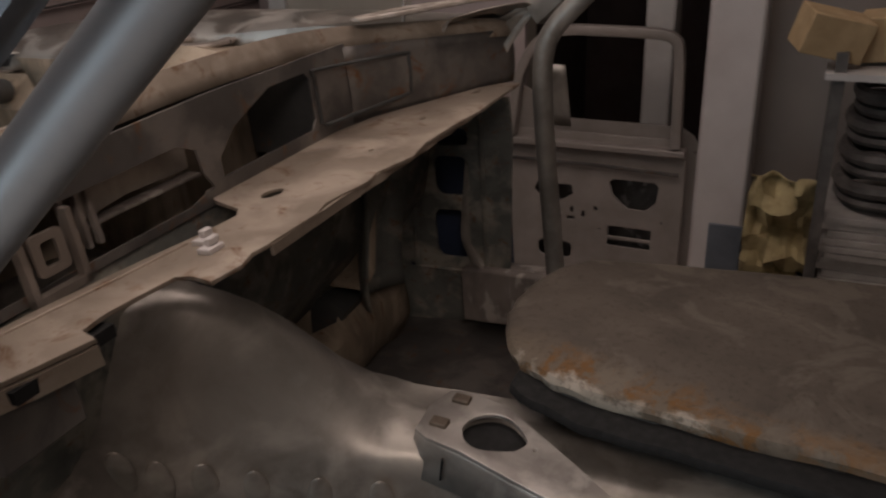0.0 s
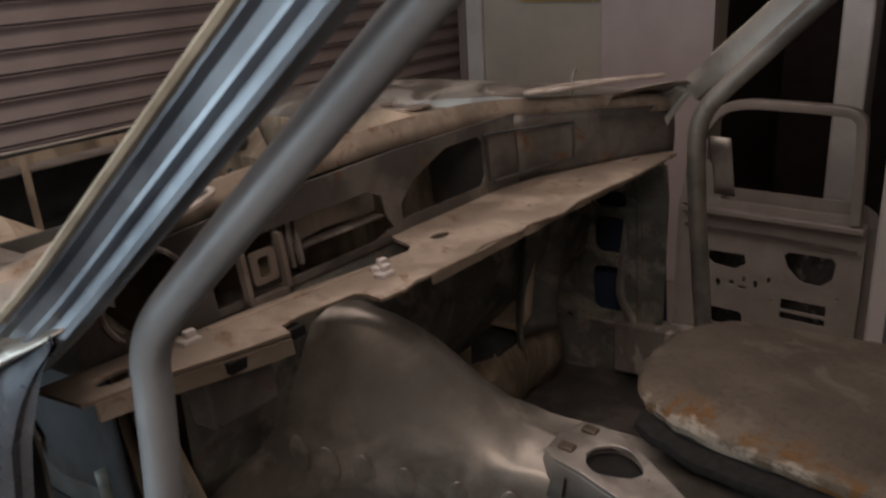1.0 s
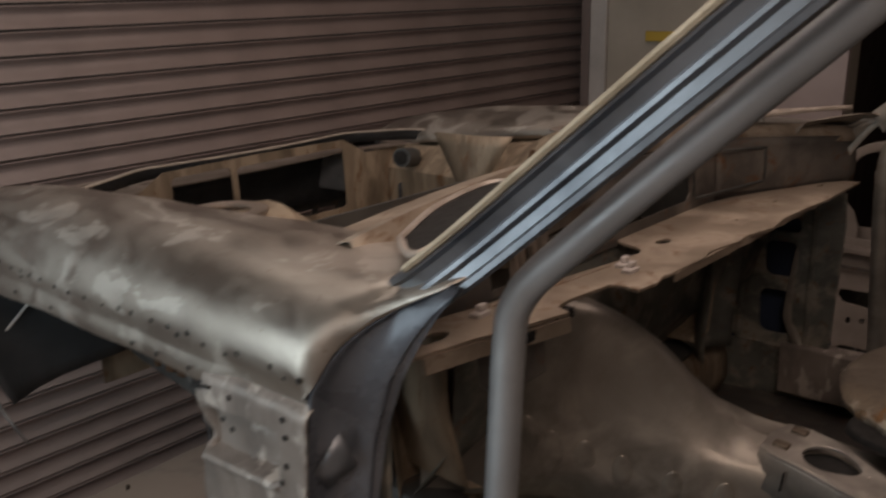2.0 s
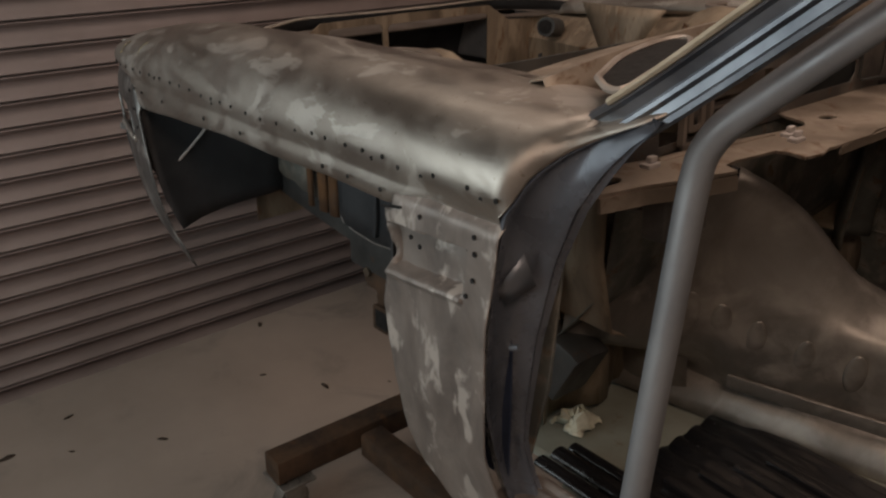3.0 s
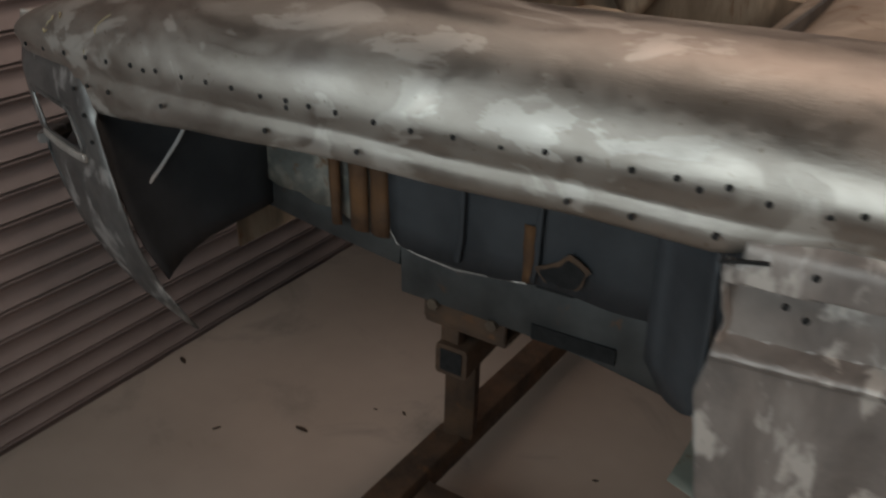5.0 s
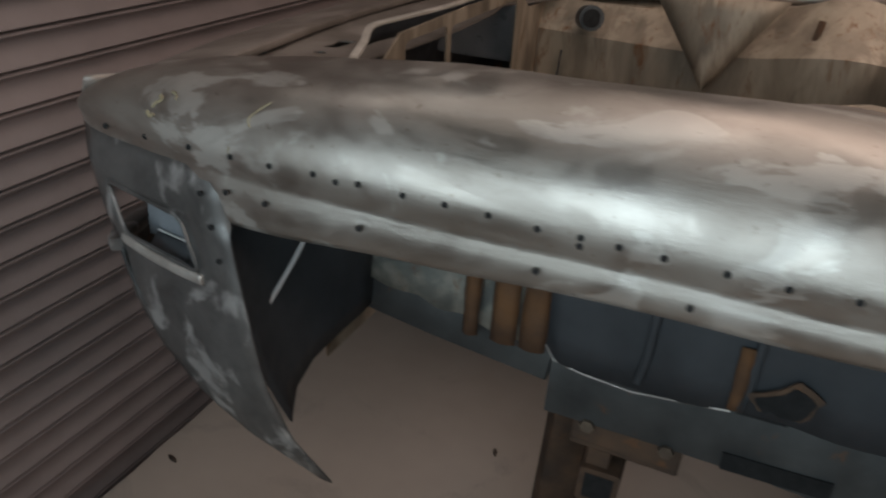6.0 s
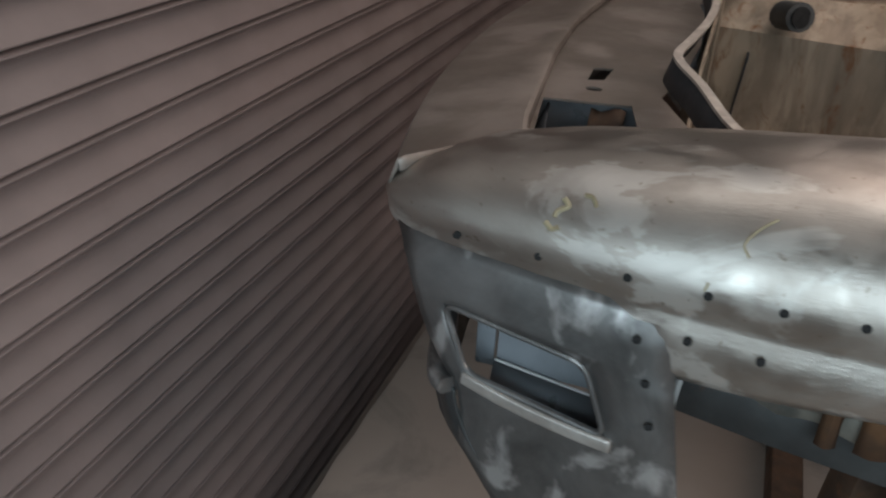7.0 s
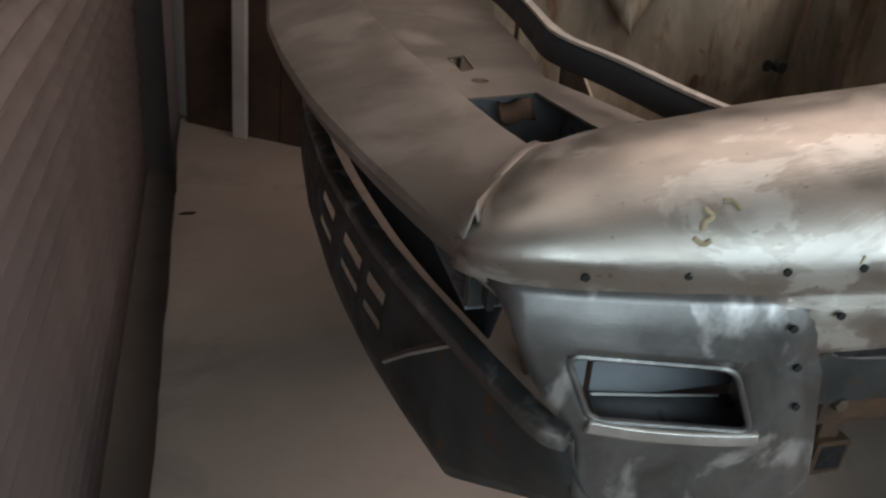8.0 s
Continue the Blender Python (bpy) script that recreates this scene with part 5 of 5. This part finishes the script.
    part("toe_board", grid([[(-0.26 - 0.03 * s + 0.14 * max(0.0, (v - 0.34) / 0.14) ** 2 * s - 0.008 * math.sin(v * 40), v, -0.25 - 0.345 * (1 - s) + 0.004 * noise.noise((v * 20, s * 4, 0))) for v in np.linspace(0.24, 0.47, 14)] for s in np.linspace(0, 1, 9)]), M_GREENSTEEL, car, "green-grey toe board of the near footwell", solid=0.002, smooth=50)
    for u, v in ((-0.15, 0.415), (-0.13, 0.43), (-0.295, 0.372), (-0.265, 0.345), (-0.07, 0.36), (-0.1, 0.323)):
        part("drain_hole", sweep([(u, v, -0.594), (u, v, -0.585)], ring(0.013, 14, 0.8)), M_VOID_SHADE, car)
    for k in range(5):
        part("seat_rail", sweep([(0.02 + 0.03 * k, 0.27 + 0.055 * k, -0.575 - 0.003 * k), (0.9, 0.20 + 0.055 * k, -0.575 - 0.003 * k)], rrect(-0.011, 0.011, -0.010, 0.010, 0.004, 2)), M_BLACK, car, "glossy black seat rail")
    part("black_sheet", grid([[(u, v, -0.590 + 0.01 * abs(math.sin(v * 70 + u * 6))) for v in np.linspace(0.15, 0.56, 44)] for u in np.linspace(-0.02, 0.95, 12)]), M_BLACK, car, "glossy black rumpled sheet on the floor", solid=0.003)
    tagged(part("rag", grid([[(-0.235 + 0.075 * i / 10 + 0.02 * noise.noise((i * 0.5, j * 0.5, 0.3)), 0.315 + 0.065 * j / 10 + 0.02 * noise.noise((i * 0.4, j * 0.6, 4)), -0.588 + 0.06 * abs(noise.noise((i * 0.45, j * 0.45, 2))) * math.sin(math.pi * i / 10) * math.sin(math.pi * j / 10) * 2) for j in range(11)] for i in range(11)]), M_CLOTH, None, "", solid=0.002),
           "crumpled pale rag on the car floor", "rag").matrix_world = CAR
    SPREAD[0] = None
    for v, w, r in ((0.25, -0.605, 0.016), (0.30, -0.612, 0.020), (0.345, -0.620, 0.014)):
        st = tagged(part("trim_strip", sweep(smooth_path([(-0.17, v + 0.02, w), (0.0, v + 0.012, w + 0.004), (0.4, v, w), (1.0, v - 0.02, w)], 5), ring(r, 12, 0.6)), M_BLACK, None), "glossy black moulded strip lying on the car floor", "trim strip", "strips on the car floor")
        st.matrix_world = CAR
    part("pedal_bracket", joined(sweep(smooth_path([(-0.09, 0.30, -0.07), (-0.05, 0.385, -0.082), (-0.05, 0.48, -0.088)], 4), rrect(-0.010, 0.010, -0.016, 0.016, 0.004, 2)), sweep([(-0.05, 0.40, -0.082), (-0.035, 0.405, -0.082)], ring(0.018, 14))), M_FLOORPAN, car, "bare pedal bracket under the shelf")
    SPREAD[0] = cabin
    part("tunnel_front", grid([[(u, 0.475 + 0.02 * math.sin(u * 14) + 0.03 * (-0.26 - w) / 0.34, w) for w in np.linspace(-0.20, -0.44, 8)] for u in np.linspace(-0.25, -0.02, 8)]), M_FLOORPAN, car, "dull side of the tunnel ahead of the firewall", solid=0.002)
    SPREAD[0] = None
    for u, vv, w in ((-0.127, 0.567, -0.336), (-0.104, 0.609, -0.377), (-0.061, 0.652, -0.402), (-0.005, 0.695, -0.433), (0.075, 0.741, -0.46), (0.16, 0.775, -0.47)):
        dm = bmesh.new()
        bmesh.ops.create_uvsphere(dm, u_segments=20, v_segments=14, radius=1.0, matrix=pose(u + 0.003, vv + 0.004, w, 12, 0, 33) @ Matrix.Diagonal((0.020, 0.0060, 0.046, 1)))
        part("tunnel_flute", dm, M_FLOORPAN, car, "soft pressed flute in the tunnel side", smooth=60)
    SPREAD[0] = cabin
    part("tunnel_ledge", grid([[(u, 0.515 - 0.05 * s + lerp([(-0.3, -0.02), (0.3, 0.02), (1.2, 0.05)], u) + 0.004 * noise.noise((u * 18, s * 3, 2)), -0.385 - 0.055 * s * s + 0.004 * noise.noise((u * 14, s * 5, 8))) for s in np.linspace(0, 1, 6)] for u in np.linspace(-0.30, 1.2, 50)]), M_FLOORPAN, car, "dull brown flange along the foot of the tunnel", solid=0.002)
    part("drilled_hole", sweep([(0.150, 0.550, -0.272), (0.150, 0.53, -0.272)], ring(0.006, 10)), M_VOID_SHADE, car)
    part("tunnel_seam", sweep(smooth_path([(0.06, 0.475, -0.36), (0.2, 0.50, -0.365), (0.4, 0.53, -0.37), (0.9, 0.55, -0.38)], 4), rrect(-0.004, 0.004, -0.012, 0.012, 0.003, 2)), M_FLOORPAN, car)


def build_posts():
    """Windscreen pillars, door posts and the welded tubes; the far side sits a little further back."""
    for m in (0, 1):
        f = (lambda b: bmesh.ops.translate(mirror(b), verts=b.verts, vec=(0.045, 0, 0)) or b) if m else (lambda b: b)
        fm = mirror if m else (lambda b: b)
        path = smooth_path(([] if m else [(0.080, 0.098, 0.092)]) + [(0.115, 0.100, 0.115), (0.178, 0.118, 0.166), (0.298, 0.142, 0.266), (0.477, 0.179, 0.416), (0.71, 0.225, 0.61)], 4)
        shape = [(0.012, 0.046), (0.017, 0.042), (0.015, 0.036), (0.004, 0.033), (0.000, 0.021), (0.009, 0.017), (0.009, 0.012), (0.000, 0.008), (0.001, -0.003), (0.008, -0.007), (0.010, -0.014), (0.002, -0.017), (-0.016, -0.012), (-0.02, 0.016), (-0.012, 0.044)]
        # far pillar: the warm light there is put in as brown steel
        p = part("windscreen_pillar", f(sweep(path, shape)), M_FLOORPAN if m else M_PILLAR, car, "far windscreen pillar, brown put in for the warm light on it" if m else "blue-grey bare windscreen pillar with pressed channels", smooth=40)
        part("weld_seam", f(sweep([q + Vector((-0.028, -0.016 + 0.0015 * noise.noise((i, 0, 0)), 0.034)) for i, q in enumerate(smooth_path(path[4:], 4))], ring(0.012, 8, 0.45))), M_WELD, p, "cream sealer seam on the pillar edge")
        tube = smooth_path([(0.146, 0.105, -0.60), (0.145, 0.137, -0.35), (0.145, 0.172, -0.1), (0.147, 0.182, 0.0), (0.150, 0.185, 0.045)], 3)[:-1] + smooth_path([(0.150, 0.185, 0.045), (0.158, 0.184, 0.08), (0.180, 0.183, 0.115), (0.212, 0.185, 0.147)], 4)[:-1] + smooth_path([(0.212, 0.185, 0.147), (0.38, 0.222, 0.30), (0.72, 0.298, 0.60)], 3)
        # far tube likewise browner than the near one, for the warm light
        part("cage_tube", f(sweep(tube, ring(0.0205, 20))), M_FLOORPAN if m else M_TUBE, car, "far bent steel tube, brown put in for the warm light on it" if m else "grey-painted bent steel tube")
        vent = smooth_path([(0.012, 0.149, 0.158), (0.06, 0.112, 0.156), (0.085, 0.115, 0.160), (0.06, 0.20, 0.166), (0.01, 0.34, 0.170), (-0.05, 0.44, 0.170), (-0.08, 0.42, 0.168), (-0.05, 0.28, 0.164), (0.012, 0.149, 0.158)], 4)
        part("vent_rim", fm(sweep(vent, ring(0.005, 6))), M_COWL, car, "raised lip round the scuttle vent")
        # black face gives the vent its shade
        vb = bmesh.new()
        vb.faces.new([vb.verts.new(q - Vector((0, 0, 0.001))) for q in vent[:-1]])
        part("vent_void", fm(vb), M_VOID_SHADE, car)
        # door post: dark channel between the fender edge and the door opening
        rows = []
        for s in np.linspace(0, 1, 34):
            w = 0.135 - 0.63 * s
            uo = lerp([(-0.495, 0.0), (-0.47, -0.02), (-0.42, -0.033), (-0.33, -0.043), (-0.215, -0.032), (-0.098, -0.013), (0.0, 0.004), (0.014, 0.008), (0.042, 0.018), (0.059, 0.028), (0.081, 0.050), (0.097, 0.074), (0.117, 0.110), (0.135, 0.146)], w)
            vo = lerp([(-0.47, 0.035), (-0.3, 0.006), (-0.1, -0.008), (0.0, -0.006), (0.014, 0.004), (0.042, 0.020), (0.059, 0.035), (0.081, 0.055), (0.097, 0.073), (0.117, 0.090), (0.135, 0.102)], w)
            ui = lerp([(-0.495, 0.03), (-0.47, 0.0), (-0.406, -0.026), (-0.355, -0.022), (-0.214, -0.002), (-0.085, 0.03), (0.0, 0.066), (0.05, 0.098), (0.10, 0.135), (0.135, 0.17)], w)
            vi = 0.088
            pk = 0.014 * math.exp(-((w + 0.075) / 0.022) ** 2)
            row = [(uo - 0.03, vo + 0.012, w)]
            for f2, dep in ((0.0, 0.0), (0.06, 0.003), (0.14, 0.012), (0.3, 0.020 - pk), (0.5, 0.022 - pk), (0.64, 0.018), (0.74, 0.006), (0.82, 0.004), (0.9, 0.012), (1.0, 0.010), (1.02, 0.03)):
                row.append((uo + (ui - uo) * f2 - dep * 0.9, vo + (vi - vo) * f2 + dep * 0.3, w))
            rows.append(row)
        part("door_post", fm(grid(rows)), M_FLOORPAN if m else M_POST, car, "brown bare door post" if m else "dark blue-black primered door post", solid=0.002, smooth=45)
        kite = [(0.004, 0.030, -0.060), (0.010, 0.050, -0.110), (-0.019, 0.022, -0.140), (-0.020, 0.004, -0.115)]
        mid = Vector((-0.006, 0.023, -0.106))
        hb = bmesh.new()
        hv = [hb.verts.new(q) for q in kite]
        hc = hb.verts.new(mid)
        for q in range(4):
            hb.faces.new((hv[q], hv[(q + 1) % 4], hc))
        part("hinge_plate", fm(hb), M_PILLAR, car, "shiny blue-grey hinge pocket", solid=0.003)
        part("hinge_stud", fm(sweep([(-0.010, 0.024, -0.205), (0.005, 0.026, -0.200)], ring(0.005, 8))), M_PILLAR, car)
        if m:
            SPREAD[0] = cabin
        gm = (lambda b: mirror(b, GC)) if m else (lambda b: b)
        mk = frame_m((0, 0.105 if m else 0.12, 0), (1, 0, 0), (0, 0, 1))
        du = 0.0 if m else -0.155
        kick = plate([(-0.20 + du, 0.0), (0.15 + du, 0.0), (0.153 + du, -0.06), (0.134 + du, -0.313), (0.10 + du, -0.46), (-0.05 + du, -0.52), (-0.20 + du, -0.48)],
                     [rrect(-0.012 + du, 0.062 + du, -0.182, -0.106, 0.02), rrect(-0.022 + du, 0.055 + du, -0.308, -0.21, 0.02), rrect(-0.008 + du, 0.065 + du, -0.088, -0.055, 0.012), oval(-0.08 + du, -0.33, 0.012, 0.006)], 0.003, mk, 0.0015)
        bmesh.ops.bisect_plane(kick, geom=kick.verts[:] + kick.edges[:] + kick.faces[:], plane_co=(-0.225, 0, 0), plane_no=(1, 0, 0), clear_inner=True)
        k = part("kick_panel", gm(kick), M_GREENSTEEL, car, "dark green-grey kick panel with stacked openings")
        part("kick_ridge", gm(joined(sweep([(0.095 + du, 0.11 if m else 0.125, -0.01), (0.085 + du, 0.11 if m else 0.125, -0.32)], ring(0.006, 6)), sweep([(-0.05 + du, 0.11 if m else 0.125, -0.02), (-0.07 + du, 0.11 if m else 0.125, -0.33), (0.06 + du, 0.11 if m else 0.125, -0.335)], ring(0.005, 6)))), M_GREENSTEEL, k)
        part("kick_backing", gm(box(-0.19 if m else -0.21, 0.12 + du, 0.05, 0.054, -0.46, 0.0)), M_BLUE, car, "dark blue inner skin behind the kick panel")
    part("post_gusset", grid([[(0.098 + 0.052 * k + 0.010 * q, 1.585 - 0.01 * k, -0.015 - 0.125 * q) for k in np.linspace(0, 1, 4)] for q in np.linspace(0, 1, 6)]), M_FLOORPAN, car, "brown gusset at the far door post", solid=0.003)
    SPREAD[0] = cabin
    part("kick_foot", grid([[(u, 1.247 + 0.003 * math.sin(u * 30), w) for w in (-0.36, -0.39, -0.42, -0.45)] for u in np.linspace(-0.34, 0.25, 14)]), M_DASH, car, "dark lower edge of the far footwell", solid=0.002)
    part("foot_patch", grid([[(-0.085 + 0.03 * math.sin(i * 0.7) + 0.02 * noise.noise((i * 0.6, j * 0.5, 0)), 0.86 + 0.027 * j, -0.30 - 0.03 * i + 0.012 * noise.noise((i * 0.7, j * 0.6, 7))) for j in range(12)] for i in range(9)]), M_BAY, car, "patched ochre footwell metal", solid=0.003)
    part("foot_bulge", grid([[(-0.045 - 0.045 * (1 - (2 * j / 9 - 1) ** 2) + 0.045, 0.96 + 0.12 * j / 9 + 0.02 * math.sin(i * 0.5), 0.0 - 0.028 * i) for j in range(10)] for i in range(11)]), M_GREENSTEEL, car, "pale worn patch on the firewall", solid=0.003)

    SPREAD[0] = None


def build_roof():
    """Unseen roof skin, added to shade the cabin, from header rail down the tail."""
    prof = [(0.68, 0.600), (0.74, 0.63), (0.90, 0.66), (1.15, 0.67), (1.40, 0.645), (1.62, 0.57), (1.85, 0.43), (2.05, 0.23), (2.20, 0.06), (2.30, -0.10), (2.33, -0.40)]
    rows = []
    for p in smooth_path([(u, 0, w) for u, w in prof], 3):
        half = 0.62 + 0.10 * max(0.0, 0.60 - p.z)
        rows.append([(p.x, VC + half * s, p.z - 0.05 * abs(s) ** 3) for s in np.linspace(-1, 1, 17)])
    part("roof", grid(rows), M_FENDER, car, "bare-steel roof skin, unseen, added to shade the cabin", solid=0.003, smooth=50)


build_roof()
build_bay()
SPREAD[0] = cabin
build_cowl()
build_floor()
SPREAD[0] = None
build_posts()


# ---- things in and under the car ----
def build_lid():
    base, grid_pose = Vector((0.25, 1.0, -0.31)), pose(0.30, 0.70, -0.19, 0, 2.0, 0)
    SPREAD[0] = lambda p: cabin(grid_pose @ p) - base
    lid = tagged(empty("boot_lid", CAR @ Matrix.Translation(base)), "bare steel lid with rusty edge lying across the seats", "car panel")
    # flat panel with rounded corners, turned-down edge
    out = smooth_path([(-0.005, 0.14, 0), (0.0, 0.235, 0), (0.035, 0.31, 0), (0.12, 0.345, 0), (0.5, 0.36, 0), (0.85, 0.33, 0), (0.86, 0.0, 0), (0.80, -0.12, 0), (0.45, -0.085, 0), (0.18, -0.035, 0), (0.09, 0.0, 0), (0.035, 0.045, 0), (-0.005, 0.14, 0)], 9)[:-1]
    out = [p + Vector((0.004 * noise.noise((i * 0.37, 1, 0)), 0.004 * noise.noise((i * 0.41, 5, 0)), 0.0)) for i, p in enumerate(out)]
    c = Vector((0.4, 0.12, 0))
    rows = []
    for k, z in ((0.995, -0.020), (1.004, -0.010), (0.985, -0.003), (0.95, 0.0), (0.6, 0.004), (0.25, 0.006)):
        rows.append([c + (p - c) * k + Vector((0, 0, z + (0.006 * noise.noise((i * 0.33, 9, 0)) if k > 0.99 else 0.0))) for i, p in enumerate(out)])
    bm = grid(rows, None, True)
    bm.verts.ensure_lookup_table()
    bm.faces.new([bm.verts[5 * len(out) + i] for i in range(len(out))])
    part("skin", bm, M_LID, lid)
    rows = [[c + (p - c) * k + Vector((0, 0, z)) for p in out] for k, z in ((0.985, -0.022), (0.93, -0.03), (0.90, -0.05), (0.86, -0.05))]
    part("inner_frame", grid(rows, None, True), M_DARKSTEEL, lid, "dark inner frame under the lid", solid=0.003)
    for x, y in ((0.155, 0.145), (0.40, 0.17)):
        part("drilled_hole", sweep([(x, y, 0.003), (x, y, 0.006)], ring(0.005, 8)), M_VOID_SHADE, lid)
    SPREAD[0] = cabin
    # black sheet on the tunnel, painted as the shade under the lid's edge
    near = [(0.335, 0.745), (0.39, 0.70), (0.48, 0.665), (0.75, 0.615), (1.10, 0.58)]
    gk = tagged(empty("lid_gap_shade", CAR), "black sheet painted as the dark gap under the lid's edge", "rubber strip")
    part("strip", grid([[(u, lerp(near, u) + d, lerp([(0.30, -0.216), (0.45, -0.228), (1.30, -0.25)], u) + z + 0.003 * noise.noise((u * 25, d * 30, 4))) for u in np.linspace(0.36, 1.12, 40)] for d, z in ((0.03, 0.004), (0.0, 0.008), (-0.024, 0.011), (-0.042, 0.010), (-0.048, 0.002))]), M_VOID_SHADE, gk, solid=0.003)
    SPREAD[0] = None
    # box sides in void black stand for the unlit space below the lid
    seat = tagged(empty("seat_base", CAR @ pose(0.40, 1.0, -0.66)), "support box under the lid, black for the unlit space", "seat base")
    part("box_side", joined(box(0.05, 0.75, 0.0, 0.02, 0.02, 0.27), box(0.05, 0.07, 0.0, 0.30, 0.02, 0.27), box(0.05, 0.75, 0.28, 0.30, 0.02, 0.27)), M_VOID_SHADE, seat)


def build_stand():
    st = tagged(empty("body_stand"), "rusty square-tube stand on casters carrying the shell", "stand")
    t = 0.036

    def beam(a, b, name="beam", w=t, lab=""):
        return part(name, sweep([a, b], rrect(-w, w, -w, w, 0.008, 2)), M_RUST, st, lab)
    beam((-0.902, 0.10, 0.160), (-0.865, 1.42, 0.160), "cross_beam")
    beam((-0.84, 0.375, 0.154), (1.6, 0.39, 0.154), "long_beam")
    beam((-0.878, 0.60, 0.19), (-0.872, 0.585, 0.63), "post")
    beam((-0.770, 0.362, 0.565), (-0.80, 0.95, 0.565), "cross_stub", 0.034)
    # black sheet paints the open end of the tube as unlit
    part("stub_void", box(-0.794, -0.746, 0.3605, 0.3615, 0.541, 0.589), M_VOID_SHADE, st)
    pieces("bracket_plate", [box(-0.83, -0.655, 0.36, 0.66, 0.640, 0.652), box(-0.83, -0.655, 0.355, 0.367, 0.652, 0.722), box(-0.83, -0.655, 0.44, 0.452, 0.652, 0.69), box(-0.80, -0.76, 0.37, 0.40, 0.60, 0.640), box(-0.90, -0.80, 0.55, 0.64, 0.628, 0.640)], M_RUST, st, "rusty clamp bracket on the rail", bevel=0.003)
    for x, y in ((-0.805, 0.355), (-0.68, 0.355)):
        part("bolt", sweep([(x, y, 0.69), (x, y - 0.012, 0.69)], ring(0.012, 6)), M_BOLT, st)
    for x, y in ((-0.90, 0.148), (-0.867, 1.37)):
        c = part("caster", joined(box(x - 0.055, x + 0.055, y - 0.05, y + 0.05, 0.110, 0.118), box(x - 0.028, x - 0.022, y - 0.03, y + 0.03, 0.045, 0.112), box(x + 0.022, x + 0.028, y - 0.03, y + 0.03, 0.045, 0.112)), M_CASTER, st, "worn steel caster fork", bevel=0.003)
        part("wheel", sweep([(x - 0.018, y, 0.045), (x + 0.018, y, 0.045)], ring(0.045, 20)), M_CASTER, c)
        for dx in (-0.04, 0.04):
            part("bolt", sweep([(x + dx, y - 0.038, 0.106), (x + dx, y - 0.038, 0.126)], ring(0.008, 6)), M_BOLT, c)
    beam((1.55, 0.1, 0.160), (1.55, 1.42, 0.160), "cross_beam")
    beam((1.55, 0.60, 0.2), (1.55, 0.60, 0.70), "post")
    for y in (0.15, 1.37):
        c = part("caster", joined(box(1.50, 1.60, y - 0.05, y + 0.05, 0.110, 0.118), box(1.522, 1.528, y - 0.03, y + 0.03, 0.045, 0.112), box(1.572, 1.578, y - 0.03, y + 0.03, 0.045, 0.112)), M_CASTER, st, "worn steel caster fork")
        part("wheel", sweep([(1.532, y, 0.045), (1.568, y, 0.045)], ring(0.045, 20)), M_CASTER, c)


def build_litter():
    for i, (x, y, s) in enumerate(((-1.342, 0.543, 1.0), (-1.408, 0.006, 0.8), (-1.606, -0.38, 1.1), (-1.534, -0.437, 0.9), (-1.852, 2.469, 1.5), (-1.52, -0.226, 0.5), (-1.698, -0.175, 0.8), (-1.152, 0.756, 0.5), (-1.229, 0.726, 0.35), (-1.531, 0.416, 0.6), (-1.118, 1.021, 0.8), (-1.845, 0.579, 0.9), (-0.60, 0.817, 0.4))):
        rows = [[(0.020 * s * (a / 3 - 0.5) * 2, 0.008 * s * (b / 2 - 0.5) * 2 * math.sin(math.pi * (a + 0.4) / 3.8), 0.002 + 0.006 * s * abs(noise.noise((a * 0.7 + i, b, i * 3.1)))) for b in range(3)] for a in range(4)]
        ob = tagged(part("dry_leaf", grid(rows), M_LEAF, None, "", solid=0.001), "small curled dry leaf on the concrete", "leaf", "litter on the floor")
        ob.matrix_world = pose(x, y, 0, 0, 0, 47 * i)


build_lid()
build_stand()
build_litter()


def lamp_fixtures():
    """Added ceiling light boxes over the garage and torch stand-in trim behind the camera."""
    # unseen housings, invented to sit round the three ceiling lights
    for x, y, sx, sy in ((-0.05, 1.20, 2.2, 1.6), (1.25, -0.95, 0.9, 0.7), (-1.62, 0.30, 0.70, 2.6)):
        f = tagged(empty("added_ceiling_light", pose(x, y, 2.74)), "shallow white light box, added unseen on the garage ceiling", "ceiling light", "ceiling lights")
        for x0, x1, y0, y1 in ((-sx / 2 - 0.04, sx / 2 + 0.04, -sy / 2 - 0.04, -sy / 2), (-sx / 2 - 0.04, sx / 2 + 0.04, sy / 2, sy / 2 + 0.04), (-sx / 2 - 0.04, -sx / 2, -sy / 2, sy / 2), (sx / 2, sx / 2 + 0.04, -sy / 2, sy / 2)):
            part("frame", box(x0, x1, y0, y1, 0.0, 0.10), M_GUIDE, f, bevel=0.004)
        part("backing", box(-sx / 2, sx / 2, -sy / 2, sy / 2, 0.09, 0.105), M_GUIDE, f)
    # trim round the added light; no window is known here
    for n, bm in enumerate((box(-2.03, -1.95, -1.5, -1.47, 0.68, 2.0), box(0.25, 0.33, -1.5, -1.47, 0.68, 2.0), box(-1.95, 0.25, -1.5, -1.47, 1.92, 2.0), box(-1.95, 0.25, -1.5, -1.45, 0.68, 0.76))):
        setting("stand_in_light_trim", bm, M_GUIDE, "pale trim round the added torch stand-in light", bevel=0.004)


lamp_fixtures()
